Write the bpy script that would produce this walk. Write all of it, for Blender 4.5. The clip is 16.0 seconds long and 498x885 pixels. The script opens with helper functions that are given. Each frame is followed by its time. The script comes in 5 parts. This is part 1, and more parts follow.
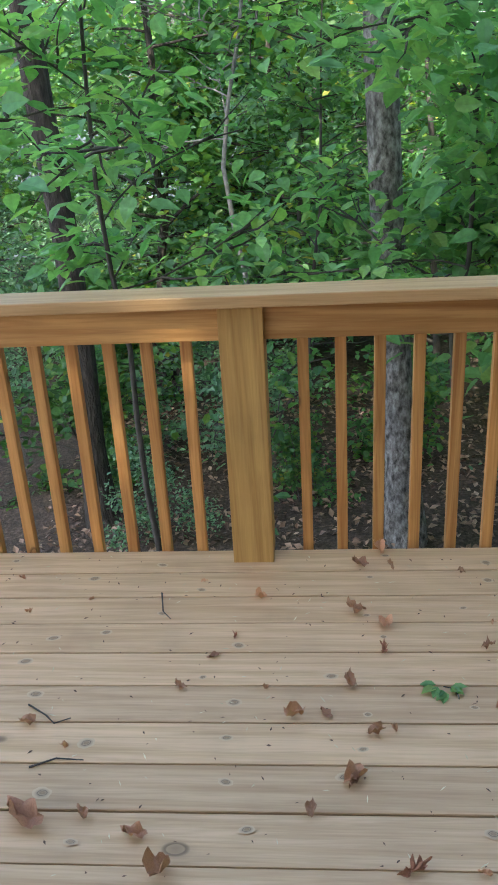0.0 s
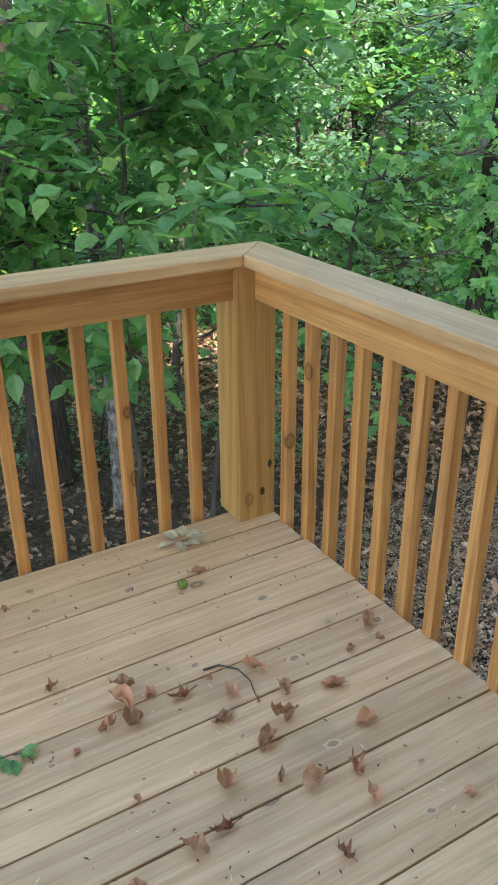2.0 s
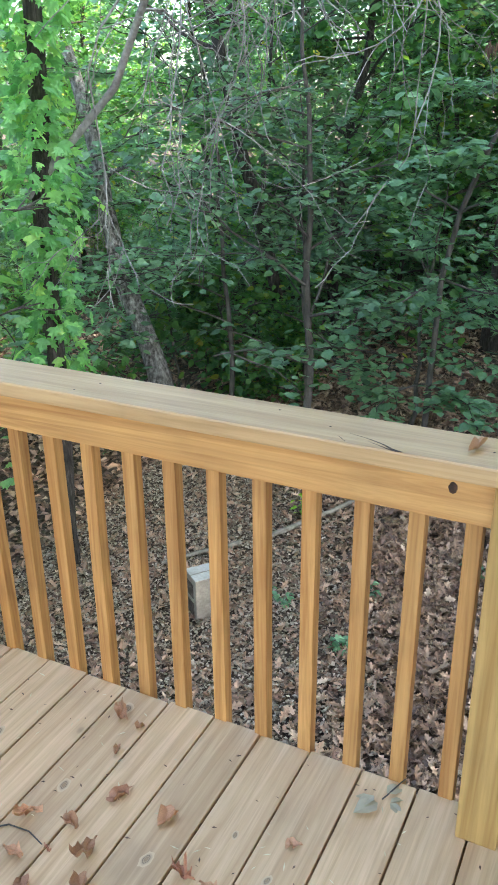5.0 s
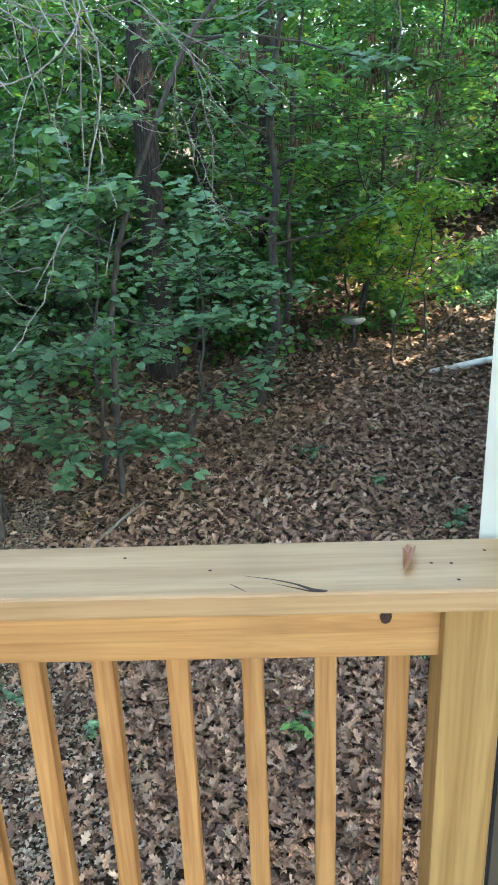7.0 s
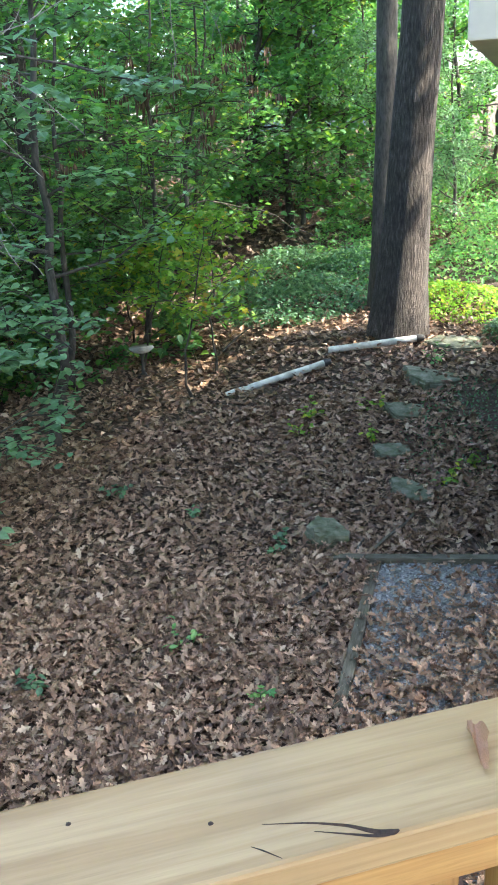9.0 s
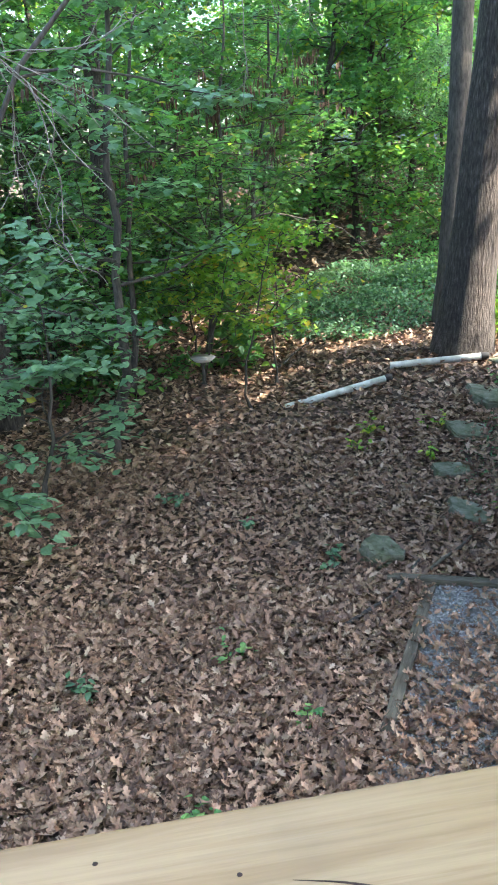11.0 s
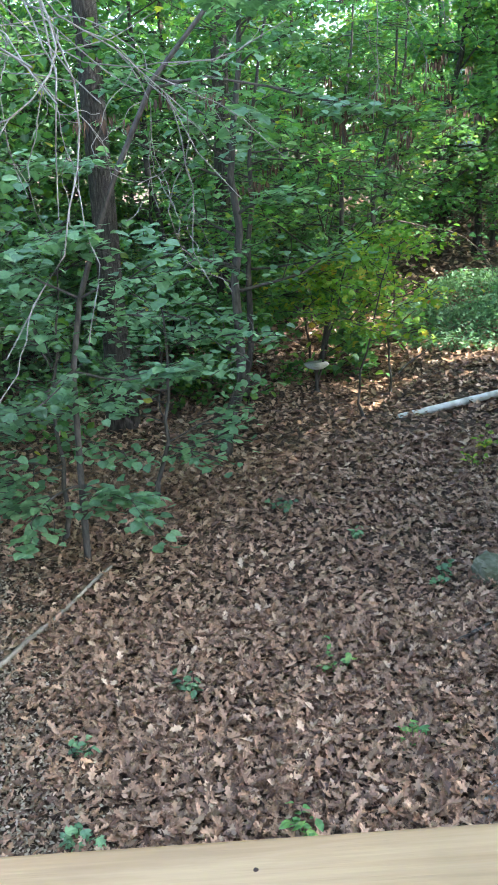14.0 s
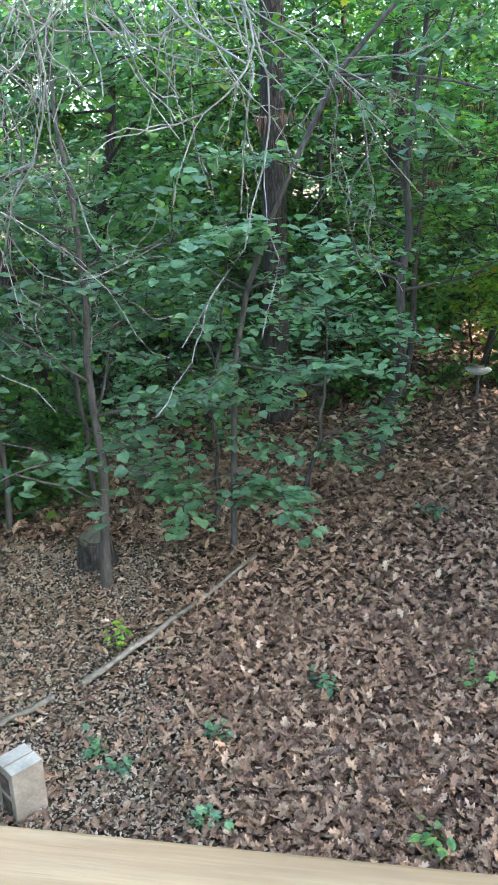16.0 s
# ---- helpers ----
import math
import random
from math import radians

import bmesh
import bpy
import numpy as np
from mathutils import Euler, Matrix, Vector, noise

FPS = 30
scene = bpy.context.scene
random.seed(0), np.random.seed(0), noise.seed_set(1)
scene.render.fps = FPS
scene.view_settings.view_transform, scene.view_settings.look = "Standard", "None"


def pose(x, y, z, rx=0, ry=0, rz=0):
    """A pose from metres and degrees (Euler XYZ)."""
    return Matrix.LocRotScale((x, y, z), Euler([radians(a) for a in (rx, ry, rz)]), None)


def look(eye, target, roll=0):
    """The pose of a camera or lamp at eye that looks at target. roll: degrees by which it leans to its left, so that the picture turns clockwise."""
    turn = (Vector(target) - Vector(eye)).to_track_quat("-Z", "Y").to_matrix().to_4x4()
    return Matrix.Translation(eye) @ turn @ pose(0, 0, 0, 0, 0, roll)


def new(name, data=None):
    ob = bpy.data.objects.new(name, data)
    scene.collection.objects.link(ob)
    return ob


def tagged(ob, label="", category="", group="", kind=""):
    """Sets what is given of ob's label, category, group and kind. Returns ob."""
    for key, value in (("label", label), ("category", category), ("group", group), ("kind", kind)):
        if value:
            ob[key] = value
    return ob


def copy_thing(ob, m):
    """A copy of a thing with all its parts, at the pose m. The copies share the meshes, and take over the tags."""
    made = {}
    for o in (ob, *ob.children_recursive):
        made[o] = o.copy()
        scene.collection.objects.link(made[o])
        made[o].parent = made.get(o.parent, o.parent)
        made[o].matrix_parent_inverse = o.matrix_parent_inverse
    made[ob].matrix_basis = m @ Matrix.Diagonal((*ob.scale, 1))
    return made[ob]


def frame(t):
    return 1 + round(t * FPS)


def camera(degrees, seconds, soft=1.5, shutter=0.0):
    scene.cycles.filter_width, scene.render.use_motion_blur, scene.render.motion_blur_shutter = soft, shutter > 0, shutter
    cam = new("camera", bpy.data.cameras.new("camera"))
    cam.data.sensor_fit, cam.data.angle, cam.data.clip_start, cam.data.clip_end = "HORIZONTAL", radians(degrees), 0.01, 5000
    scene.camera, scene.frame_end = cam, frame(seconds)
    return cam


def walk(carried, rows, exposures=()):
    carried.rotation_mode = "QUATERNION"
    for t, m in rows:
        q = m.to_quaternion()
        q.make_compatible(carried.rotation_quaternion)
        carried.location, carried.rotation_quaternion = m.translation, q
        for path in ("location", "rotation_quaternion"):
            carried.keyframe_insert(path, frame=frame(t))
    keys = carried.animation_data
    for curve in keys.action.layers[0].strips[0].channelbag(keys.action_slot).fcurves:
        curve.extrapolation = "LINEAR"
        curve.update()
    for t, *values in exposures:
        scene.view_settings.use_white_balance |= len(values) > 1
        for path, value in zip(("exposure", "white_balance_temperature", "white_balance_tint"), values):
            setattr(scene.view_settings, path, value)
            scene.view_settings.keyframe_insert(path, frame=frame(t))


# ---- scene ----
cam = camera(33.7, 16.0, soft=1.7)
PATH = [
    (0, (-1.445, -2.496, 1.518), (-1.604, -0.674, 0.709), -3.3),
    (0.5, (-1.376, -2.522, 1.539), (-1.014, -0.744, 0.697), -1.6),
    (1, (-1.328, -2.488, 1.517), (-0.622, -0.82, 0.671), -2.9),
    (1.5, (-1.362, -2.297, 1.5), (-0.698, -0.617, 0.641), -5.4),
    (2, (-1.363, -2.227, 1.484), (-0.44, -0.676, 0.622), -0.4),
    (2.5, (-1.466, -2.206, 1.54), (-0.032, -1.098, 0.693), -1.6),
    (3, (-1.578, -2.153, 1.502), (-0.059, -1.15, 0.674), -0.0),
    (3.5, (-1.594, -2.164, 1.512), (-0.132, -1.081, 0.681), -0.3),
    (3.7, (-1.597, -2.166, 1.514), (-0.176, -1.028, 0.684), -0.7),
    (5.8, (-1.477, -1.623, 1.6), (0.314, -1.156, 0.842), -1.6),
    (6, (-1.481, -1.573, 1.601), (0.334, -1.199, 0.848), -1.8),
    (6.5, (-1.317, -1.524, 1.53), (0.534, -1.383, 0.788), -1.5),
    (6.6, (-1.272, -1.496, 1.526), (0.583, -1.388, 0.786), -2.0),
    (7, (-1.118, -1.44, 1.56), (0.739, -1.375, 0.82), -2.3),
    (7.5, (-0.934, -1.389, 1.545), (0.913, -1.555, 0.797), -0.6),
    (8, (-0.78, -1.256, 1.556), (1.021, -1.737, 0.832), -0.6),
    (8.2, (-0.72, -1.232, 1.552), (1.085, -1.7, 0.828), -2.6),
    (10.3, (-0.648, -1.27, 1.581), (1.188, -1.665, 0.893), -2.0),
    (10.5, (-0.644, -1.266, 1.58), (1.201, -1.615, 0.893), -2.2),
    (11, (-0.642, -1.264, 1.578), (1.211, -1.581, 0.896), -2.3),
    (11.5, (-0.645, -1.265, 1.582), (1.208, -1.595, 0.906), -2.4),
    (12, (-0.648, -1.255, 1.596), (1.207, -1.574, 0.921), -2.6),
    (12.5, (-0.634, -1.242, 1.589), (1.226, -1.539, 0.918), -2.6),
    (13, (-0.634, -1.231, 1.591), (1.234, -1.482, 0.924), -2.6),
    (13.5, (-0.642, -1.215, 1.598), (1.236, -1.389, 0.934), -2.5),
    (14, (-0.642, -1.195, 1.598), (1.245, -1.258, 0.938), -2.4),
    (14.5, (-0.639, -1.18, 1.597), (1.249, -1.143, 0.938), -2.4),
    (15, (-0.638, -1.168, 1.599), (1.246, -1.048, 0.939), -2.2),
    (15.5, (-0.631, -1.153, 1.592), (1.246, -0.943, 0.932), -1.9),
    (16, (-0.628, -1.117, 1.607), (1.237, -0.827, 0.947), -1.4),
]
walk(cam, [(t, look(eye, target, roll)) for t, eye, target, roll in PATH], [(0, 2.2, 6250, 8), (0.5, 2.45, 6400, 4), (1.5, 2.45, 6400, 4), (3.0, 2.68, 6450, 7), (6.0, 3.0, 6300, 4), (7.5, 3.08, 6300, 4), (11, 3.28, 6300, 8.5), (16, 3.36, 6200, 7.5)])

# ---- sky and sun ----
SUN_AZ, SUN_EL = radians(-113), radians(50)      # azimuth from +x, towards the sun
sun_dir = Vector((math.cos(SUN_AZ) * math.cos(SUN_EL), math.sin(SUN_AZ) * math.cos(SUN_EL), math.sin(SUN_EL)))
world = bpy.data.worlds.new("sky")
scene.world = world
world.use_nodes = True
wn = world.node_tree.nodes
sky = wn.new("ShaderNodeTexSky")
sky.sky_type, sky.sun_disc = "NISHITA", False
sky.sun_elevation, sky.sun_rotation = SUN_EL, math.pi / 2 - SUN_AZ
sky.air_density, sky.dust_density = 1.0, 2.5
world.node_tree.links.new(sky.outputs[0], wn["Background"].inputs[0])
wn["Background"].inputs[1].default_value = 0.15
sun = new("sun", bpy.data.lights.new("sun", "SUN"))
sun.data.energy, sun.data.angle, sun.data.color = 3.2, radians(0.6), (1.0, 0.9, 0.74)
sun.matrix_world = look(sun_dir * 40, (0, 0, 0))


# ---- materials ----
def material(name):
    m = bpy.data.materials.new(name)
    m.use_nodes = True
    return m, m.node_tree.nodes, m.node_tree.links, m.node_tree.nodes["Principled BSDF"]


def ramp(nodes, stops):
    r = nodes.new("ShaderNodeValToRGB")
    while len(r.color_ramp.elements) < len(stops):
        r.color_ramp.elements.new(0.5)
    for e, (p, c) in zip(r.color_ramp.elements, stops):
        e.position, e.color = p, (*c, 1)
    return r


def wood(name, axis, light, dark, knots=0.5, streak=1.0, rough=0.65, grey=0.0, lines=0.8, line_scale=1.0):
    """Sawn softwood: growth-ring streaks along one axis, knots, fine grain, a tone of its own per piece."""
    m, n, l, b = material(name)
    geo = n.new("ShaderNodeTexCoord")
    info = n.new("ShaderNodeObjectInfo")
    shift = n.new("ShaderNodeVectorMath"); shift.operation = "SCALE"
    comb = n.new("ShaderNodeCombineXYZ")
    for i in range(3):
        l.new(info.outputs["Random"], comb.inputs[i])
    l.new(comb.outputs[0], shift.inputs[0]); shift.inputs["Scale"].default_value = 37.0
    add = n.new("ShaderNodeVectorMath"); add.operation = "ADD"
    l.new(geo.outputs["Object"], add.inputs[0]); l.new(shift.outputs[0], add.inputs[1])
    mp = n.new("ShaderNodeMapping")
    sc = [22.0, 22.0, 22.0]; sc["xyz".index(axis)] = 0.9
    mp.inputs["Scale"].default_value = sc
    l.new(add.outputs[0], mp.inputs[0])
    warp = n.new("ShaderNodeTexNoise"); warp.inputs["Scale"].default_value = 0.8; warp.inputs["Detail"].default_value = 2
    l.new(mp.outputs[0], warp.inputs["Vector"])
    wm = n.new("ShaderNodeVectorMath"); wm.operation = "MULTIPLY_ADD"; wm.inputs[1].default_value = (3.2,) * 3
    l.new(warp.outputs["Color"], wm.inputs[0]); l.new(mp.outputs[0], wm.inputs[2])
    rings = n.new("ShaderNodeTexNoise"); rings.inputs["Scale"].default_value = 1.6 * streak
    rings.inputs["Detail"].default_value = 5; rings.inputs["Roughness"].default_value = 0.62
    l.new(wm.outputs[0], rings.inputs["Vector"])
    mid = [0.55 * a + 0.45 * c for a, c in zip(dark, light)]
    r1 = ramp(n, [(0.30, dark), (0.46, mid), (0.56, light), (0.72, [min(1, v * 1.08) for v in light])])
    l.new(rings.outputs["Fac"], r1.inputs[0])
    # knots
    km = n.new("ShaderNodeMapping"); ks = [7.5] * 3; ks["xyz".index(axis)] = 4.6; km.inputs["Scale"].default_value = ks
    l.new(add.outputs[0], km.inputs[0])
    vor = n.new("ShaderNodeTexVoronoi"); vor.inputs["Scale"].default_value = 0.8
    l.new(km.outputs[0], vor.inputs["Vector"])
    kr = ramp(n, [(0.0, (0.75,) * 3), (0.075, (0.5,) * 3), (0.088, (1.0,) * 3), (0.105, (0.75,) * 3), (0.125, (0.16,) * 3), (0.19, (0.0,) * 3)])
    l.new(vor.outputs["Distance"], kr.inputs[0])
    kmix = n.new("ShaderNodeMix"); kmix.data_type = "RGBA"
    kf = n.new("ShaderNodeMath"); kf.operation = "MULTIPLY"; kf.inputs[1].default_value = knots
    sep = n.new("ShaderNodeSeparateColor"); few = n.new("ShaderNodeMath"); few.operation = "GREATER_THAN"; few.inputs[1].default_value = 0.66
    kept = n.new("ShaderNodeMath"); kept.operation = "MULTIPLY"
    l.new(vor.outputs["Color"], sep.inputs[0]); l.new(sep.outputs[0], few.inputs[0])
    l.new(kr.outputs[0], kf.inputs[0]); l.new(kf.outputs[0], kept.inputs[0]); l.new(few.outputs[0], kept.inputs[1]); l.new(kept.outputs[0], kmix.inputs[0])
    l.new(r1.outputs[0], kmix.inputs[6]); kmix.inputs[7].default_value = (*[v * 0.32 for v in dark], 1)
    # broad stains and weathering
    big = n.new("ShaderNodeTexNoise"); big.inputs["Scale"].default_value = 4.5; big.inputs["Detail"].default_value = 5
    l.new(add.outputs[0], big.inputs["Vector"])
    br = ramp(n, [(0.28, (0.80, 0.80, 0.81)), (0.42, (0.95, 0.945, 0.94)), (0.62, (1.04, 1.035, 1.02))])
    l.new(big.outputs["Fac"], br.inputs[0])
    mul = n.new("ShaderNodeMix"); mul.data_type = "RGBA"; mul.blend_type = "MULTIPLY"; mul.inputs[0].default_value = 0.8
    l.new(kmix.outputs[2], mul.inputs[6]); l.new(br.outputs[0], mul.inputs[7])
    # latewood lines, bending into long arches
    wave = n.new("ShaderNodeTexWave"); wave.bands_direction = "DIAGONAL"
    wave.inputs["Scale"].default_value = 1.15 * line_scale; wave.inputs["Distortion"].default_value = 7.0
    wave.inputs["Detail"].default_value = 2.0; wave.inputs["Detail Scale"].default_value = 0.35
    l.new(mp.outputs[0], wave.inputs["Vector"])
    wr = ramp(n, [(0.0, (1.05, 1.05, 1.05)), (0.55, (1.0, 1.0, 1.0)), (0.86, (0.80, 0.73, 0.64)), (1.0, (0.90, 0.85, 0.78))])
    l.new(wave.outputs["Fac"], wr.inputs[0])
    wmix = n.new("ShaderNodeMix"); wmix.data_type = "RGBA"; wmix.blend_type = "MULTIPLY"; wmix.inputs[0].default_value = lines
    l.new(mul.outputs[2], wmix.inputs[6]); l.new(wr.outputs[0], wmix.inputs[7])
    streaks = n.new("ShaderNodeTexNoise"); streaks.inputs["Scale"].default_value = 7.5; streaks.inputs["Detail"].default_value = 3
    l.new(mp.outputs[0], streaks.inputs["Vector"])
    sr = ramp(n, [(0.33, (0.84, 0.82, 0.79)), (0.5, (1.0, 1.0, 1.0)), (0.68, (1.06, 1.06, 1.05))])
    l.new(streaks.outputs["Fac"], sr.inputs[0])
    smix = n.new("ShaderNodeMix"); smix.data_type = "RGBA"; smix.blend_type = "MULTIPLY"; smix.inputs[0].default_value = 0.5
    l.new(wmix.outputs[2], smix.inputs[6]); l.new(sr.outputs[0], smix.inputs[7])
    hsv = n.new("ShaderNodeHueSaturation")
    val = n.new("ShaderNodeMapRange"); val.inputs[3].default_value, val.inputs[4].default_value = 0.88, 1.10
    l.new(info.outputs["Random"], val.inputs[0]); l.new(val.outputs[0], hsv.inputs["Value"])
    hsv.inputs["Saturation"].default_value = 1.0 - grey
    l.new(smix.outputs[2], hsv.inputs["Color"])
    l.new(hsv.outputs[0], b.inputs["Base Color"])
    b.inputs["Roughness"].default_value = rough
    fine = n.new("ShaderNodeTexNoise"); fine.inputs["Scale"].default_value = 14; fine.inputs["Detail"].default_value = 3
    l.new(mp.outputs[0], fine.inputs["Vector"])
    bump = n.new("ShaderNodeBump"); bump.inputs["Strength"].default_value = 0.25; bump.inputs["Distance"].default_value = 0.002
    l.new(fine.outputs["Fac"], bump.inputs["Height"]); l.new(bump.outputs[0], b.inputs["Normal"])
    return m


def leaf_mat(name, stops, translucent=0.45, rough=0.45):
    """Leaves: a colour of its own per leaf, light passing through."""
    m, n, l, b = material(name)
    geo = n.new("ShaderNodeNewGeometry")
    info = n.new("ShaderNodeObjectInfo")
    r = ramp(n, stops)
    l.new(geo.outputs["Random Per Island"], r.inputs[0])
    hsv = n.new("ShaderNodeHueSaturation")
    v = n.new("ShaderNodeMapRange"); v.inputs[3].default_value, v.inputs[4].default_value = 0.75, 1.3
    l.new(info.outputs["Random"], v.inputs[0]); l.new(v.outputs[0], hsv.inputs["Value"])
    l.new(r.outputs[0], hsv.inputs["Color"])
    nz = n.new("ShaderNodeTexNoise"); nz.inputs["Scale"].default_value = 30
    tc = n.new("ShaderNodeTexCoord"); l.new(tc.outputs["Object"], nz.inputs["Vector"])
    nr = ramp(n, [(0.3, (0.75,) * 3), (0.7, (1.15,) * 3)]); l.new(nz.outputs["Fac"], nr.inputs[0])
    mx = n.new("ShaderNodeMix"); mx.data_type = "RGBA"; mx.blend_type = "MULTIPLY"; mx.inputs[0].default_value = 0.7
    l.new(hsv.outputs[0], mx.inputs[6]); l.new(nr.outputs[0], mx.inputs[7])
    l.new(mx.outputs[2], b.inputs["Base Color"])
    b.inputs["Roughness"].default_value = rough
    if translucent:
        tr = n.new("ShaderNodeBsdfTranslucent"); mix = n.new("ShaderNodeMixShader")
        warm = n.new("ShaderNodeMix"); warm.data_type = "RGBA"; warm.blend_type = "MULTIPLY"; warm.inputs[0].default_value = 1
        warm.inputs[7].default_value = (1.5, 1.6, 0.8, 1)
        l.new(mx.outputs[2], warm.inputs[6]); l.new(warm.outputs[2], tr.inputs[0])
        mix.inputs[0].default_value = translucent
        l.new(b.outputs[0], mix.inputs[1]); l.new(tr.outputs[0], mix.inputs[2])
        l.new(mix.outputs[0], n["Material Output"].inputs[0])
    return m


def rough_mat(name, stops, scale=6.0, bump=0.4, rough=0.9, stretch=(1, 1, 1), dist=0.02, detail=6, noise_scale=None):
    """Mottled natural surface (bark, stone, soil)."""
    m, n, l, b = material(name)
    tc = n.new("ShaderNodeTexCoord"); mp = n.new("ShaderNodeMapping"); mp.inputs["Scale"].default_value = stretch
    l.new(tc.outputs["Object"], mp.inputs[0])
    nz = n.new("ShaderNodeTexNoise"); nz.inputs["Scale"].default_value = scale; nz.inputs["Detail"].default_value = detail
    nz.inputs["Roughness"].default_value = 0.65
    l.new(mp.outputs[0], nz.inputs["Vector"])
    r = ramp(n, stops); l.new(nz.outputs["Fac"], r.inputs[0])
    n2 = n.new("ShaderNodeTexNoise"); n2.inputs["Scale"].default_value = scale * 0.17
    l.new(tc.outputs["Object"], n2.inputs["Vector"])
    r2 = ramp(n, [(0.35, (0.7,) * 3), (0.65, (1.15,) * 3)]); l.new(n2.outputs["Fac"], r2.inputs[0])
    mx = n.new("ShaderNodeMix"); mx.data_type = "RGBA"; mx.blend_type = "MULTIPLY"; mx.inputs[0].default_value = 0.8
    l.new(r.outputs[0], mx.inputs[6]); l.new(r2.outputs[0], mx.inputs[7])
    l.new(mx.outputs[2], b.inputs["Base Color"]); b.inputs["Roughness"].default_value = rough
    bp = n.new("ShaderNodeBump"); bp.inputs["Strength"].default_value = bump; bp.inputs["Distance"].default_value = dist
    l.new(nz.outputs["Fac"], bp.inputs["Height"]); l.new(bp.outputs[0], b.inputs["Normal"])
    return m


m_board = wood("deck_board_wood", "x", (0.62, 0.425, 0.25), (0.51, 0.332, 0.182), 0.9, 0.9, 0.55, 0.0, 0.35, 0.5)
m_board_new = wood("sheltered_deck_board_wood", "x", (0.50, 0.285, 0.115), (0.38, 0.195, 0.07), 0.9, 1.0, 0.6, 0.0, 0.45, 0.5)
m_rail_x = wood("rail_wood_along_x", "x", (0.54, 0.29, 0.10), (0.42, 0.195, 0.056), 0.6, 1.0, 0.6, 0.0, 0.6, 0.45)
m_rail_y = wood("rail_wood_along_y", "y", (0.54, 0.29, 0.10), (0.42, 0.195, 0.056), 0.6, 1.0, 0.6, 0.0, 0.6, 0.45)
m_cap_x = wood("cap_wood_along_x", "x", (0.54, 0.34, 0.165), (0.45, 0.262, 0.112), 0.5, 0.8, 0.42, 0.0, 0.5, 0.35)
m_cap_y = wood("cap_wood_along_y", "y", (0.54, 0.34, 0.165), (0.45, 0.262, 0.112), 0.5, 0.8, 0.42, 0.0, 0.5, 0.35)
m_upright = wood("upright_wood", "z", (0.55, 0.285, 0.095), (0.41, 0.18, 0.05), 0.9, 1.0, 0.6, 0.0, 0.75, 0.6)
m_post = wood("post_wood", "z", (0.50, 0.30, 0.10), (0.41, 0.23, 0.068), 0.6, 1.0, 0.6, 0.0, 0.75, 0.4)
m_knot = rough_mat("knot_wood", [(0.3, (0.02, 0.01, 0.006)), (0.7, (0.09, 0.04, 0.02))], 60, 0.5, 0.7)
m_bark = rough_mat("dark_furrowed_bark", [(0.32, (0.018, 0.014, 0.012)), (0.55, (0.075, 0.06, 0.052)), (0.75, (0.17, 0.15, 0.135))], 12, 1.0, 0.95, (3.0, 3.0, 0.55), 0.06)
m_bark_grey = rough_mat("pale_grey_bark", [(0.36, (0.045, 0.04, 0.036)), (0.5, (0.19, 0.175, 0.165)), (0.66, (0.40, 0.385, 0.37))], 13, 1.0, 0.9, (1.7, 1.7, 0.9), 0.04)
m_twig = rough_mat("bare_grey_twig_bark", [(0.3, (0.14, 0.125, 0.115)), (0.7, (0.34, 0.32, 0.305))], 20, 0.3, 0.9)
m_sapling = rough_mat("brown_sapling_bark", [(0.3, (0.032, 0.028, 0.024)), (0.7, (0.115, 0.10, 0.088))], 14, 0.5, 0.9, (2, 2, 0.5))
m_soil = rough_mat("dark_forest_soil", [(0.3, (0.03, 0.02, 0.014)), (0.5, (0.085, 0.056, 0.040)), (0.7, (0.19, 0.135, 0.10))], 22, 1.0, 1.0, (1, 1, 1), 0.05)
m_gravel = rough_mat("grey_gravel", [(0.35, (0.13, 0.125, 0.115)), (0.5, (0.28, 0.27, 0.255)), (0.68, (0.46, 0.45, 0.43))], 55, 1.0, 0.95, (1, 1, 1), 0.02)
m_stone = rough_mat("mossy_flagstone", [(0.3, (0.07, 0.085, 0.04)), (0.5, (0.15, 0.155, 0.10)), (0.72, (0.27, 0.26, 0.20))], 8, 0.7, 0.95)
m_timber = rough_mat("weathered_timber", [(0.3, (0.06, 0.05, 0.035)), (0.7, (0.17, 0.15, 0.11))], 14, 0.6, 0.95, (0.4, 3, 3))
m_log = rough_mat("dry_grey_wood", [(0.3, (0.13, 0.11, 0.085)), (0.7, (0.33, 0.29, 0.235))], 16, 0.6, 0.9, (1, 1, 1))
m_chip = leaf_mat("stony_litter_chip", [(0.0, (0.16, 0.12, 0.085)), (0.5, (0.26, 0.205, 0.15)), (1.0, (0.40, 0.335, 0.26))], 0.0, 0.7)
m_block = rough_mat("tan_concrete", [(0.35, (0.245, 0.20, 0.155)), (0.65, (0.32, 0.27, 0.21))], 40, 0.3, 0.95)
m_block_top = rough_mat("pale_concrete", [(0.35, (0.42, 0.385, 0.34)), (0.65, (0.52, 0.485, 0.43))], 40, 0.3, 0.95)
m_pipe = rough_mat("white_plastic_pipe", [(0.35, (0.36, 0.36, 0.31)), (0.6, (0.64, 0.65, 0.61))], 5, 0.1, 0.4)
m_black = rough_mat("black_rubber", [(0.3, (0.012, 0.012, 0.013)), (0.7, (0.03, 0.03, 0.032))], 12, 0.2, 0.6)
m_trim = rough_mat("white_painted_trim", [(0.3, (0.72, 0.645, 0.51)), (0.7, (0.80, 0.725, 0.59))], 5, 0.1, 0.5)
